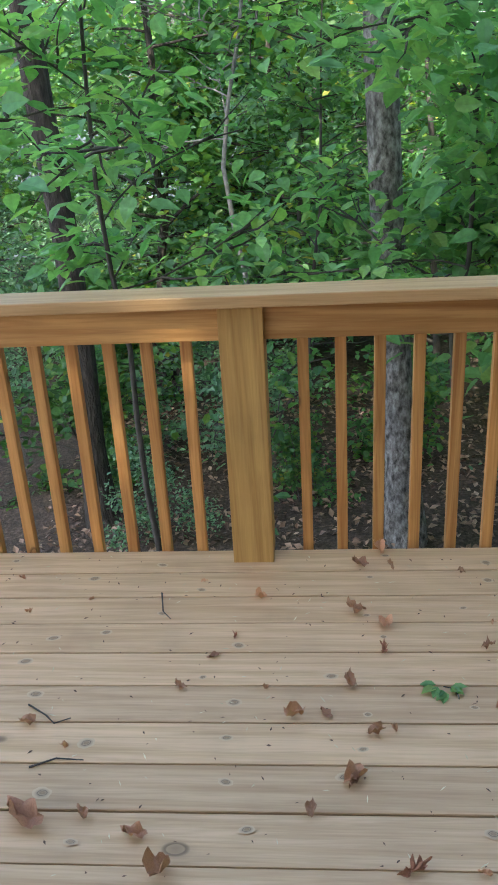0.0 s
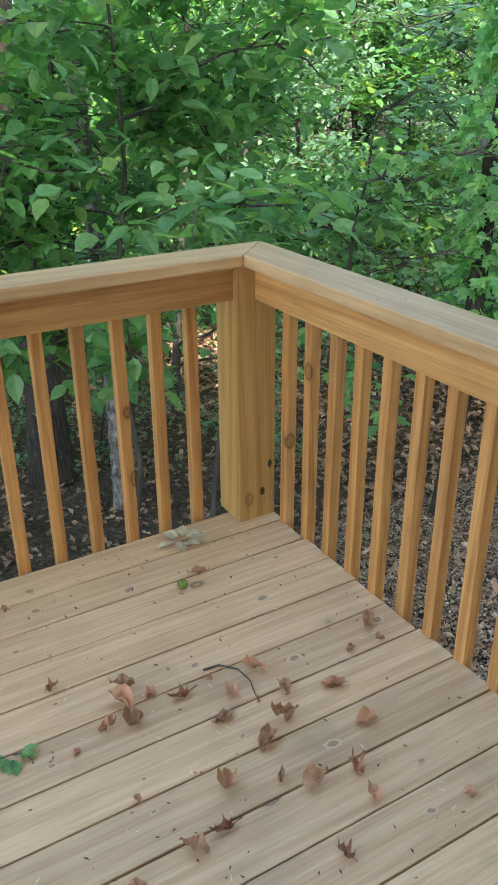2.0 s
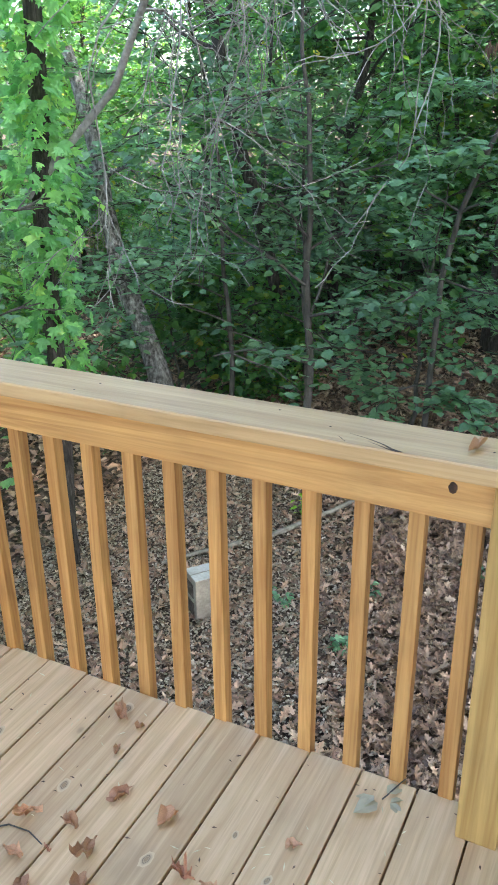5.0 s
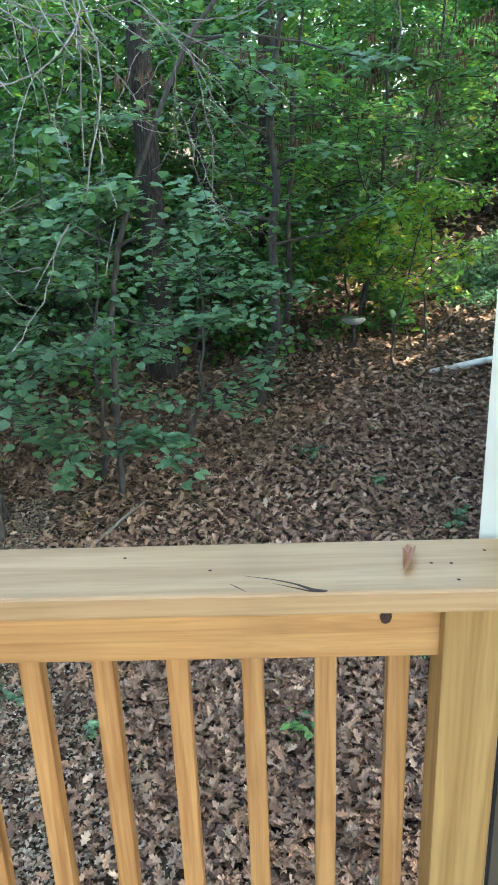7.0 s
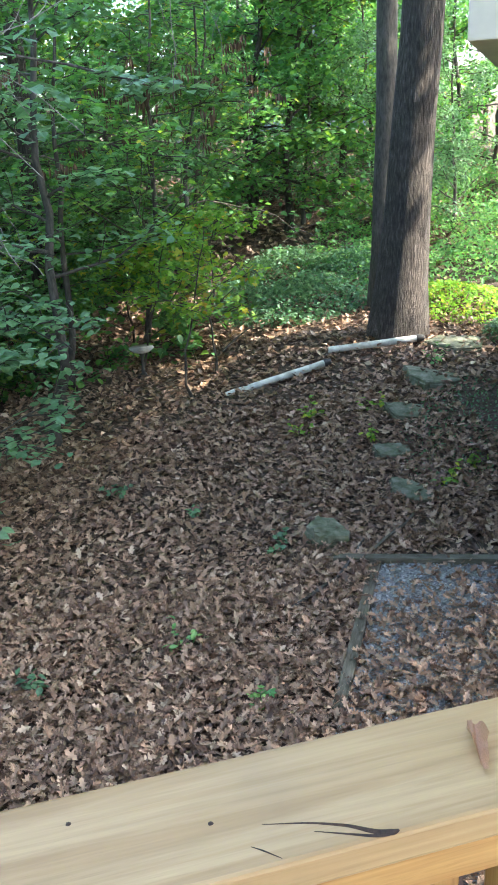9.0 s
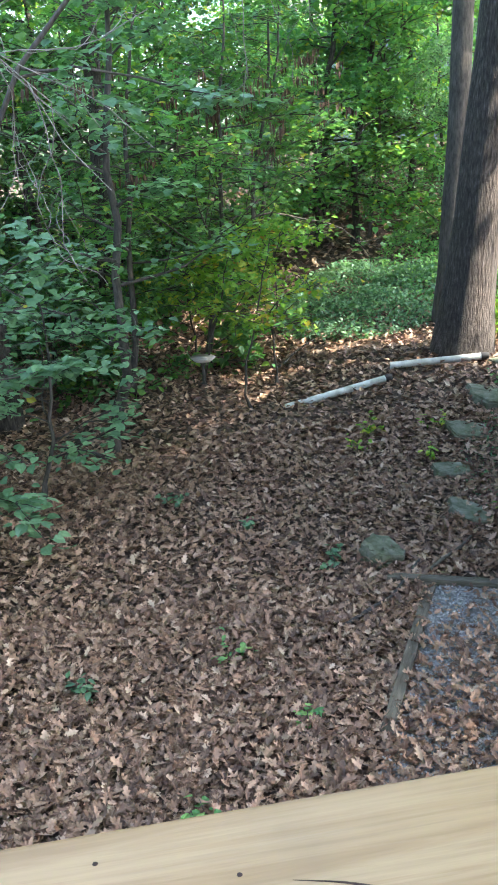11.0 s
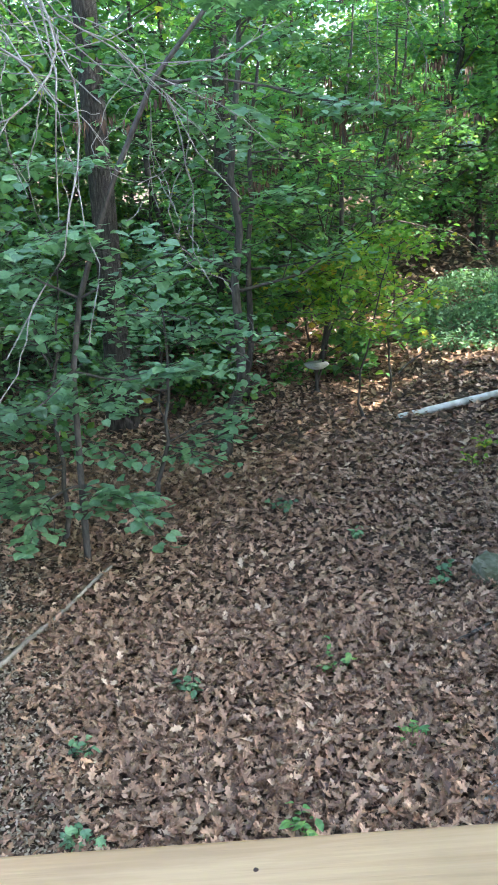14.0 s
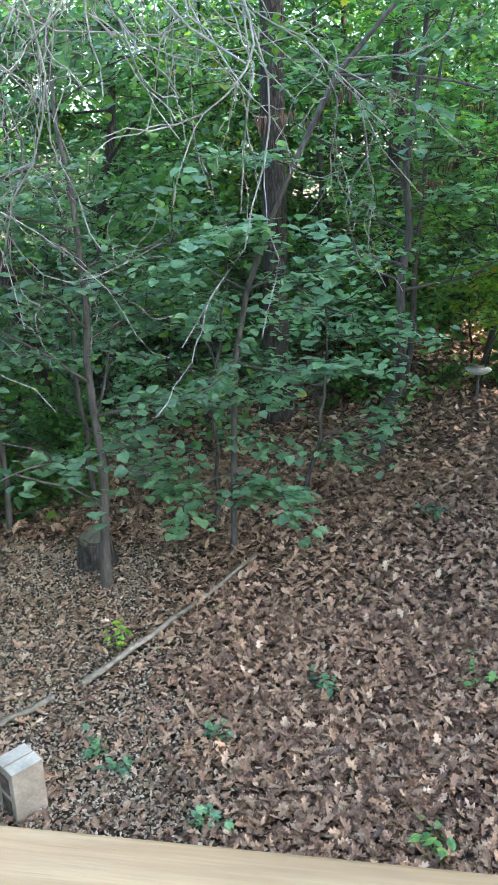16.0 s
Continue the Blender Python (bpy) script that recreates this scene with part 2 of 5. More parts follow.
m_siding = rough_mat("taupe_siding_paint", [(0.3, (0.185, 0.155, 0.112)), (0.7, (0.24, 0.205, 0.15))], 6, 0.15, 0.6, (1, 1, 1), 0.004)
m_shingle = rough_mat("dark_roof_shingle", [(0.3, (0.04, 0.04, 0.042)), (0.7, (0.11, 0.105, 0.10))], 20, 0.5, 0.95)
m_far_wall = rough_mat("pale_blue_siding", [(0.3, (0.17, 0.22, 0.29)), (0.7, (0.24, 0.29, 0.36))], 2, 0.1, 0.7)
GREEN = [(0.0, (0.054, 0.138, 0.056)), (0.4, (0.095, 0.235, 0.086)), (0.75, (0.138, 0.30, 0.086)), (0.97, (0.175, 0.285, 0.052)), (1.0, (0.42, 0.38, 0.06))]
m_leaf = leaf_mat("green_leaf", GREEN)
m_leaf_dark = leaf_mat("deep_green_leaf", [(0.0, (0.080, 0.160, 0.102)), (0.5, (0.133, 0.252, 0.156)), (1.0, (0.190, 0.325, 0.185))], 0.4)
m_leaf_yellow = leaf_mat("yellowing_leaf", [(0.0, (0.14, 0.30, 0.05)), (0.75, (0.23, 0.38, 0.06)), (0.95, (0.44, 0.42, 0.07)), (1.0, (0.42, 0.20, 0.06))], 0.5)
m_leaf_vine = leaf_mat("fresh_vine_leaf", [(0.0, (0.115, 0.28, 0.115)), (0.8, (0.23, 0.44, 0.17)), (1.0, (0.32, 0.48, 0.16))], 0.45)
m_seed = leaf_mat("brown_seed_cluster", [(0.0, (0.05, 0.03, 0.02)), (1.0, (0.14, 0.08, 0.05))], 0.0, 0.8)
m_pale_leaf = leaf_mat("bleached_leaf", [(0.0, (0.42, 0.36, 0.25)), (1.0, (0.60, 0.54, 0.42))], 0.2, 0.7)
m_litter = leaf_mat("dry_brown_leaf", [(0.0, (0.085, 0.044, 0.028)), (0.3, (0.205, 0.118, 0.075)), (0.7, (0.36, 0.222, 0.142)), (0.93, (0.46, 0.305, 0.205)), (1.0, (0.57, 0.42, 0.30))], 0.0, 0.5)
m_dead_leaf = leaf_mat("curled_russet_leaf", [(0.0, (0.24, 0.09, 0.055)), (0.5, (0.36, 0.155, 0.095)), (1.0, (0.47, 0.25, 0.145))], 0.15, 0.6)


# ---- building helpers ----
def part(name, bm, mat, parent=None, label="", smooth=False):
    """Links a bmesh as one mesh object under a thing."""
    me = bpy.data.meshes.new(name)
    bm.to_mesh(me)
    bm.free()
    me.materials.append(mat)
    if smooth:
        me.polygons.foreach_set("use_smooth", [True] * len(me.polygons))
    ob = new(name, me)
    ob.parent = parent
    if label:
        tagged(ob, label)
    return ob


def empty(name, at, label, category, group="", kind="", rz=0.0):
    e = new(name)
    e.matrix_basis = pose(*at, 0, 0, rz)
    return tagged(e, label, category, group, kind)


def box(size, at=(0, 0, 0), bevel=0.003, turn=None):
    bm = bmesh.new()
    bmesh.ops.create_cube(bm, size=1)
    bmesh.ops.scale(bm, vec=size, verts=bm.verts)
    if bevel:
        bmesh.ops.bevel(bm, geom=bm.edges[:], offset=bevel, segments=2, affect="EDGES", profile=0.6)
    if turn:
        bmesh.ops.transform(bm, matrix=turn, verts=bm.verts)
    bmesh.ops.translate(bm, vec=at, verts=bm.verts)
    return bm


def prism(outline, z0, z1, bevel=0.003):
    """An upright slab over a plan outline."""
    bm = bmesh.new()
    f = bm.faces.new([bm.verts.new((x, y, z0)) for x, y in outline])
    top = bmesh.ops.extrude_face_region(bm, geom=[f])
    bmesh.ops.translate(bm, vec=(0, 0, z1 - z0), verts=[v for v in top["geom"] if isinstance(v, bmesh.types.BMVert)])
    bmesh.ops.recalc_face_normals(bm, faces=bm.faces[:])
    if bevel:
        bmesh.ops.bevel(bm, geom=bm.edges[:], offset=bevel, segments=2, affect="EDGES", profile=0.6)
    return bm


def np_mesh(name, verts, polys, mat, parent=None, label="", smooth=False, kind=""):
    """A mesh object from arrays: verts (n, 3), polys (m, 3 or 4)."""
    verts, polys = np.asarray(verts, np.float32), np.asarray(polys, np.int32)
    me = bpy.data.meshes.new(name)
    me.vertices.add(len(verts)); me.vertices.foreach_set("co", verts.ravel())
    k = polys.shape[1]
    me.loops.add(polys.size); me.loops.foreach_set("vertex_index", polys.ravel())
    me.polygons.add(len(polys)); me.polygons.foreach_set("loop_start", np.arange(0, polys.size, k, dtype=np.int32))
    me.polygons.foreach_set("use_smooth", np.full(len(polys), smooth))
    me.update(calc_edges=True)
    me.materials.append(mat)
    ob = new(name, me)
    ob.parent = parent
    return tagged(ob, label, kind=kind)


def tube(points, radii, sides=7):
    """Vertices and quads of a tapering tube along points."""
    p = np.asarray(points, float); r = np.asarray(radii, float)
    d = np.gradient(p, axis=0); d /= np.linalg.norm(d, axis=1, keepdims=True) + 1e-9
    ref = np.where(np.abs(d[:, 2:3]) > 0.9, [[1.0, 0, 0]], [[0, 0, 1.0]])
    u = np.cross(d, ref); u /= np.linalg.norm(u, axis=1, keepdims=True) + 1e-9
    w = np.cross(d, u)
    a = np.linspace(0, 2 * np.pi, sides, endpoint=False)
    v = p[:, None] + r[:, None, None] * (np.cos(a)[None, :, None] * u[:, None] + np.sin(a)[None, :, None] * w[:, None])
    i = np.arange(len(p) - 1)[:, None] * sides; j = np.arange(sides)[None]; k = (j + 1) % sides
    q = np.stack([i + j, i + k, i + sides + k, i + sides + j], -1).reshape(-1, 4)
    return v.reshape(-1, 3), q


def gather(pieces):
    vs, qs, n = [], [], 0
    for v, q in pieces:
        vs.append(v); qs.append(q + n); n += len(v)
    return np.concatenate(vs), np.concatenate(qs)


# Leaf outlines: length 1 along x, folded at the midrib.
OVATE = (np.array([(0, 0, 0), (0.28, 0.27, 0.05), (0.62, 0.26, 0.03), (1, 0, -0.12), (0.62, -0.26, 0.03), (0.28, -0.27, 0.05), (0.45, 0, -0.02)]),
         np.array([(0, 6, 1), (1, 6, 2), (2, 6, 3), (3, 6, 4), (4, 6, 5), (5, 6, 0)]))
ROUND = (np.array([(0, 0, 0), (0.02, 0.34, 0.04), (0.42, 0.47, 0.03), (0.75, 0.27, -0.02), (1, 0, -0.14), (0.75, -0.27, -0.02), (0.42, -0.47, 0.03), (0.02, -0.34, 0.04), (0.4, 0, -0.02)]),
         np.array([(0, 8, 1), (1, 8, 2), (2, 8, 3), (3, 8, 4), (4, 8, 5), (5, 8, 6), (6, 8, 7), (7, 8, 0)]))
LOBED = (np.array([(0, 0, 0), (0.10, 0.30, 0.05), (0.34, 0.50, 0.02), (0.42, 0.24, 0.02), (0.72, 0.36, -0.02), (0.70, 0.14, 0), (1, 0, -0.14),
                   (0.70, -0.14, 0), (0.72, -0.36, -0.02), (0.42, -0.24, 0.02), (0.34, -0.50, 0.02), (0.10, -0.30, 0.05), (0.4, 0, -0.02)]),
         np.array([(i, 12, (i + 1) % 12) for i in range(12)]))
DIAMOND = (np.array([(0, 0, 0), (0.45, 0.30, 0.05), (1, 0, -0.1), (0.45, -0.30, 0.05)]), np.array([(0, 3, 2), (0, 2, 1)]))
OAK = (np.array([(0, 0, 0), (0.16, 0.07, 0.02), (0.27, 0.20, 0.08), (0.36, 0.11, 0.02), (0.56, 0.30, 0.12), (0.62, 0.12, 0.02), (0.82, 0.19, 0.08), (0.84, 0.08, 0.02), (1, 0, 0.06),
                 (0.84, -0.08, 0.02), (0.82, -0.19, 0.08), (0.62, -0.12, 0.02), (0.56, -0.30, 0.12), (0.36, -0.11, 0.02), (0.27, -0.20, 0.08), (0.16, -0.07, 0.02), (0.5, 0, 0)]),
       np.array([(i, 16, (i + 1) % 16) for i in range(16)]))
BROAD = (np.array([(0, 0, 0), (0.10, 0.20, 0.04), (0.36, 0.31, 0.05), (0.66, 0.22, 0.0), (1, 0, -0.14), (0.66, -0.22, 0.0), (0.36, -0.31, 0.05), (0.10, -0.20, 0.04), (0.45, 0, -0.03)]),
         np.array([(0, 8, 1), (1, 8, 2), (2, 8, 3), (3, 8, 4), (4, 8, 5), (5, 8, 6), (6, 8, 7), (7, 8, 0)]))


def leaves(rng, at, size, shape, tilt=0.45, droop=0.25, heading=None, curl=0.0):
    """A leaf at every point of at: random heading, roughly level, drooping by a little."""
    tv, tf = shape
    n = len(at)
    yaw = rng.uniform(0, 2 * np.pi, n) if heading is None else heading + rng.normal(0, 0.6, n)
    pit, rol = rng.normal(droop, tilt, n), rng.normal(0, tilt, n)
    s = size * rng.uniform(0.6, 1.25, n)
    v = np.repeat(tv[None], n, 0) * s[:, None, None]
    if curl:
        v[:, :, 2] *= rng.uniform(0.3, 1 + 5 * curl, n)[:, None]
    cr, sr = np.cos(rol)[:, None], np.sin(rol)[:, None]
    y, z = v[:, :, 1] * cr - v[:, :, 2] * sr, v[:, :, 1] * sr + v[:, :, 2] * cr
    cp, sp = np.cos(pit)[:, None], np.sin(pit)[:, None]
    x, z = v[:, :, 0] * cp + z * sp, -v[:, :, 0] * sp + z * cp
    cy, sy = np.cos(yaw)[:, None], np.sin(yaw)[:, None]
    out = np.stack([x * cy - y * sy, x * sy + y * cy, z], -1) + np.asarray(at)[:, None]
    f = tf[None] + (np.arange(n) * len(tv))[:, None, None]
    return out.reshape(-1, 3), f.reshape(-1, 3)


def smooth_walk(rng, start, heading, length, steps, wander, lift=0.0):
    """A wandering polyline, for limbs and twigs."""
    p, d = [np.array(start, float)], np.array(heading, float)
    for _ in range(steps):
        d = d + rng.normal(0, wander, 3); d[2] += lift
        d /= np.linalg.norm(d)
        p.append(p[-1] + d * length / steps)
    return np.array(p)


def ground_z(x, y):
    """The lie of the land below the deck: nearly level, rising to the south-east, falling to the north."""
    x, y = np.asarray(x, float), np.asarray(y, float)
    z = -2.5 + 0.06 * np.clip(x - 6, 0, 14) * np.clip((1.5 - y) / 5, 0, 1) + 0.10 * np.clip(-y - 3.2, 0, 12) * np.clip(x / 8, 0, 1)
    z = z - 0.05 * np.clip(y - 1.0, 0, 20) + 0.085 * np.clip(x - 18, 0, 40) - 0.02 * np.clip(-x - 2, 0, 30)
    return z + 0.05 * np.sin(0.9 * x + 0.4 * y) + 0.04 * np.sin(1.7 * y - 0.6 * x) + 0.25 * np.sin(0.13 * x + 1) * np.sin(0.17 * y) * np.clip(np.hypot(x, y) / 15 - 0.7, 0, 2)


def gz(x, y):
    return float(ground_z(x, y))


# ---- ground ----
def build_ground():
    r = np.concatenate([np.linspace(0, 14, 71), np.geomspace(14.6, 900, 40)])
    a = np.linspace(0, 2 * np.pi, 145)[:-1]
    x, y = 4 + r[:, None] * np.cos(a), -1 + r[:, None] * np.sin(a)
    z = ground_z(x, y)
    far = np.clip((r[:, None] - 60) / 60, 0, 1)
    z = z * (1 - far) + far * (2 + 0 * z)
    v = np.stack([x, y, z], -1).reshape(-1, 3)
    i = np.arange(len(r) - 1)[:, None] * len(a); j = np.arange(len(a))[None]; k = (j + 1) % len(a)
    q = np.stack([i + j, i + len(a) + j, i + len(a) + k, i + k], -1).reshape(-1, 4)
    tagged(np_mesh("ground", v, q, m_soil, smooth=True), "forest floor of dark soil under fallen leaves", "ground", kind="structure")


build_ground()


# ---- deck and house ----
WALL = Vector((-0.78, -0.63, 0)).normalized()       # the house wall's direction along the deck
CORNER = Vector((0.035, -1.80, 0))                  # the house's corner beside the end post


def wall_y(x):
    return CORNER.y + (x - CORNER.x) * WALL.y / WALL.x


def build_deck():
    deck = empty("deck", (0, 0, 0), "raised deck of pale new pine boards with fallen leaves", "deck", kind="structure")
    pitch, y = 0.1415, -0.012
    west = -4.2
    n = 0
    while y > -4.6:
        a, b = y - pitch + 0.005, y
        e0 = 0.0 if b > -1.76 else CORNER.x + (b - CORNER.y) * WALL.x / WALL.y - 0.02
        e1 = 0.0 if b > -1.9 else CORNER.x + (a - CORNER.y) * WALL.x / WALL.y - 0.02
        e1 = min(e0, e1) if b <= -1.76 else e0
        mx, my = (west + e0) / 2, (a + b) / 2
        over = random.uniform(-0.004, 0.012) if b > -1.7 else 0
        bm = prism([(west - mx, a - my), (e1 + over - mx, a - my), (e0 + over - mx, b - my), (west - mx, b - my)], -0.036, 0.0, 0.004)
        ob = part("board", bm, m_board if b > -1.76 else m_board_new, deck)
        ob.matrix_basis = pose(mx, my, random.uniform(-0.0015, 0.0015), random.uniform(-0.25, 0.25))
        y -= pitch
        n += 1
    for name, size, at in (("rim_joist", (4.2, 0.038, 0.235), (-2.1, -0.022, -0.156)),):
        part(name, box(size), m_rail_x, deck).matrix_basis = pose(*at)
    part("rim_joist", box((0.038, 1.75, 0.235)), m_rail_y, deck).matrix_basis = pose(-0.022, -0.918, -0.156)
    for x, y0 in ((-0.10, -0.10), (-0.10, -1.6), (-3.9, -0.1)):
        part("support_post", box((0.14, 0.14, 2.5)), m_post, deck).matrix_basis = pose(x, y0, -1.5)
    for k in range(6):
        part("joist", box((0.038, 2.3, 0.19), bevel=0), m_rail_y, deck).matrix_basis = pose(-0.6 - 0.6 * k, -1.2, -0.135)


def build_railing():
    cap_z = 0.937
    north = empty("deck_railing", (0, 0, 0), "new pine railing with square balusters and a flat cap rail", "railing", "deck railings")
    east = empty("deck_railing", (0, 0, 0), "new pine railing with dark-knotted cap rail ending beside the house", "railing", "deck railings")
    # posts
    def post(parent, x0, x1, y0, y1, low=0.0):
        ob = part("post", box((x1 - x0, y1 - y0, cap_z - 0.038 - low), bevel=0.004), m_post, parent)
        ob.matrix_basis = pose((x0 + x1) / 2, (y0 + y1) / 2, (cap_z - 0.038 + low) / 2)
    post(north, -0.132, 0.008, -0.096, 0.044)
    for x in (-1.73, -3.46):
        post(north, x, x + 0.138, -0.094, 0.044)
    post(east, -0.096, -0.004, -1.772, -1.679)
    # caps, mitred at the corner
    xi, xo, yi, yo = -0.128, 0.020, -0.128, 0.020
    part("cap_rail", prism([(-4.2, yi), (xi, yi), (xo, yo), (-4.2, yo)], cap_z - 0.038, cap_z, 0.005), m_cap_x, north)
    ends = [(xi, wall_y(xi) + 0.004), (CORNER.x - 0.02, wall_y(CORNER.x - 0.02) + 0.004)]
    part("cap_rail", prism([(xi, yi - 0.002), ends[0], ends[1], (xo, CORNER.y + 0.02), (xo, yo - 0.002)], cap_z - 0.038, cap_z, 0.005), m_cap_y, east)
    # beams under the caps
    bz = (0.785 + cap_z - 0.038) / 2; bh = cap_z - 0.038 - 0.785 - 0.001
    for x0, x1 in ((-1.592, -0.132), (-3.322, -1.73), (-4.2, -3.46)):
        part("rail_beam", box((x1 - x0 - 0.001, 0.038, bh)), m_rail_x, north).matrix_basis = pose((x0 + x1) / 2, -0.052, bz)
    part("rail_beam", box((0.038, 1.583, bh)), m_rail_y, east).matrix_basis = pose(-0.052, -0.0965 - 1.583 / 2, bz)
    # balusters, outside the rim
    bal = box((0.036, 0.036, 1.09), bevel=0.003)
    me = bpy.data.meshes.new("baluster"); bal.to_mesh(me); bal.free(); me.materials.append(m_upright)
    def baluster(parent, x, y):
        ob = new("baluster", me); ob.parent = parent
        ob.matrix_basis = pose(x + random.uniform(-.002, .002), y + random.uniform(-.002, .002), 0.345, random.uniform(-.2, .2), random.uniform(-.2, .2), random.choice((0, 90, 180, 270)))
    for x in [-0.242 - 0.1235 * k for k in range(11)]:
        baluster(north, x, 0.020)
    for x in [-1.852 - 0.1245 * k for k in range(13)]:
        baluster(north, x, 0.020)
    for y in [-0.164 - 0.1225 * k for k in range(13)]:
        baluster(east, 0.020, y)
    baluster(east, 0.020, -1.755)
    return north, east


build_deck()
railing_north, railing_east = build_railing()


def build_house():
    """The house behind the deck: an angled wall, a white corner board and a soffit; a low wing beyond."""
    a = math.degrees(math.atan2(WALL.y, WALL.x))
    wall = empty("wall_north", CORNER, "taupe house wall with a white corner board beside the deck", "wall", kind="structure", rz=a)
    # Wall height and length, and the unseen roof, are set to block the sun.
    length, low, high = 7.4, -2.8, 6.4
    part("wall_body", box((length, 0.16, high - low), bevel=0), m_siding, wall).matrix_basis = pose(length / 2 + 0.021, 0.083, (low + high) / 2)
    part("corner_board", box((0.055, 0.05, high - low), bevel=0.003), m_trim, wall, "white painted corner board").matrix_basis = pose(-0.012, 0.005, (low + high) / 2)
    part("weather_strip", box((0.006, 0.02, high - low), bevel=0.001), m_black, wall, "thin black strip").matrix_basis = pose(0.0195, 0.008, (low + high) / 2)
    part("roof", box((8.4, 5.5, 0.2), bevel=0.01), m_shingle, wall, "dark shingled roof added out of view").matrix_basis = pose(4.0, 2.4, high + 0.55, 14)
    # the wing beside the gravel
    wing = empty("wall_east", (4.85, -4.93, 0), "dark lower house wall edge beside the gravel", "wall", kind="structure", rz=-33.8)
    part("wall_body", box((6.0, 3.2, 4.5), bevel=0.01), m_siding, wing).matrix_basis = pose(3.05, -1.63, -0.25)
    part("corner_board", box((0.10, 0.05, 4.3), bevel=0.004), m_timber, wing, "dark weathered corner board").matrix_basis = pose(0.02, 0.0, -0.3)
    part("soffit", box((6.6, 1.1, 0.55), bevel=0.012), m_trim, wing, "beige painted eave box").matrix_basis = pose(3.2, 0.02, 2.335)
    part("roof", box((6.9, 3.6, 0.12), bevel=0.01), m_shingle, wing, "dark shingled roof added out of view").matrix_basis = pose(3.4, -1.4, 2.85, 8)


build_house()


# ---- trees ----
def grow(seed, height, radius, limbs, low, spread, n_leaf, leaf, shape, lean=(0, 0), flat=0.10, wander=0.05, twigs=4, droop=0.25, tip=0.25, tilt=0.42):
    """Trunk and limbs (quads) and leaves (triangles) of one tree, its foot at the origin."""
    rng = np.random.default_rng(seed)
    steps = 12
    z = np.linspace(-0.25, height, steps)
    wob = np.cumsum(rng.normal(0, wander, (steps, 2)), 0)
    wob -= wob[1]
    axis = np.stack([lean[0] * z / height + wob[:, 0] * (z > 0), lean[1] * z / height + wob[:, 1] * (z > 0), z], -1)
    rad = radius * (1 - (1 - tip) * np.clip(z / height, 0, 1)) + radius * 0.55 * np.exp(-np.clip(z, 0, 99) / (radius * 2.5))
    pieces, seats = [tube(axis, rad, 12 if radius > 0.12 else 8)], []
    for k in range(limbs):
        f = low + (1 - low) * (k + rng.uniform(0, 1)) / limbs
        i = f * (steps - 1); i0 = min(int(i), steps - 2)
        at = axis[i0] * (1 - i + i0) + axis[i0 + 1] * (i - i0)
        r_at = np.interp(at[2], z, rad)
        yaw = rng.uniform(0, 2 * np.pi)
        reach = spread * (1.15 - 0.55 * f) * rng.uniform(0.6, 1.2)
        p = smooth_walk(rng, at, (math.cos(yaw), math.sin(yaw), rng.uniform(0.05, 0.6)), reach, 7, 0.13, -0.035)
        pieces.append(tube(p, np.linspace(min(0.45 * r_at, 0.06), 0.006, 8), 5))
        for _ in range(twigs):
            j = rng.integers(2, 7)
            d = p[j] - p[j - 1]; d /= np.linalg.norm(d)
            side = rng.normal(0, 0.9, 3); side[2] *= 0.35
            q = smooth_walk(rng, p[j], d + side, reach * rng.uniform(0.25, 0.5), 4, 0.2, -0.02)
            pieces.append(tube(q, np.linspace(0.010, 0.003, 5), 4))
            seats += [q[1:], (q[1:] + q[:-1]) / 2]
        seats.append(p[3:])
    crown = None
    if n_leaf and seats:
        seats = np.concatenate(seats)
        at = seats[rng.integers(0, len(seats), n_leaf)] + rng.normal(0, 1, (n_leaf, 3)) * (0.16 * spread / 2, 0.16 * spread / 2, flat)
        at[:, 2] = np.maximum(at[:, 2], 0.05)
        crown = leaves(rng, at, leaf, shape, tilt, droop)
    return gather(pieces), crown


def tree(name, at, label, category, grown, bark, leaf_material, group="", rz=0.0, scale=1.0):
    (tv, tq), crown = grown
    t = empty(name, (at[0], at[1], float(ground_z(at[0], at[1]))), label, category, group, rz=rz)
    t.scale = (scale,) * 3
    np_mesh("trunk", tv, tq, bark, t, smooth=True)
    if crown is not None:
        np_mesh("crown", *crown, leaf_material, t)
    return t


def put(template, x, y, rz, s):
    c = copy_thing(template, pose(x, y, float(ground_z(x, y)) - 0.03, 0, 0, rz))
    c.scale = (s, s, s)
    return c


def pod_bunch():
    """A hanging bunch of flat dry pods, as one mesh that all bunches share."""
    g = np.random.default_rng(95)
    n = 14
    at = np.column_stack([g.normal(0, 0.05, n), g.normal(0, 0.05, n), g.uniform(-0.06, 0.03, n)])
    v, f = leaves(g, at, 0.13, (OVATE[0] * (1, 0.4, 0.5), OVATE[1]), 0.16, 1.45)
    me = bpy.data.meshes.new("seed_pod")
    me.from_pydata(v.tolist(), [], f.tolist())
    me.materials.append(m_seed)
    return me


POD = pod_bunch()


def hang_pods(parent, seed, n, mid, spread, heights):
    g = np.random.default_rng(seed)
    for _ in range(n):
        ob = new("seed_pod", POD)
        ob.parent = parent
        tagged(ob, kind="stuff")
        ob.matrix_basis = pose(g.normal(mid[0], spread), g.normal(mid[1], spread), g.uniform(*heights), 0, 0, g.uniform(0, 360))


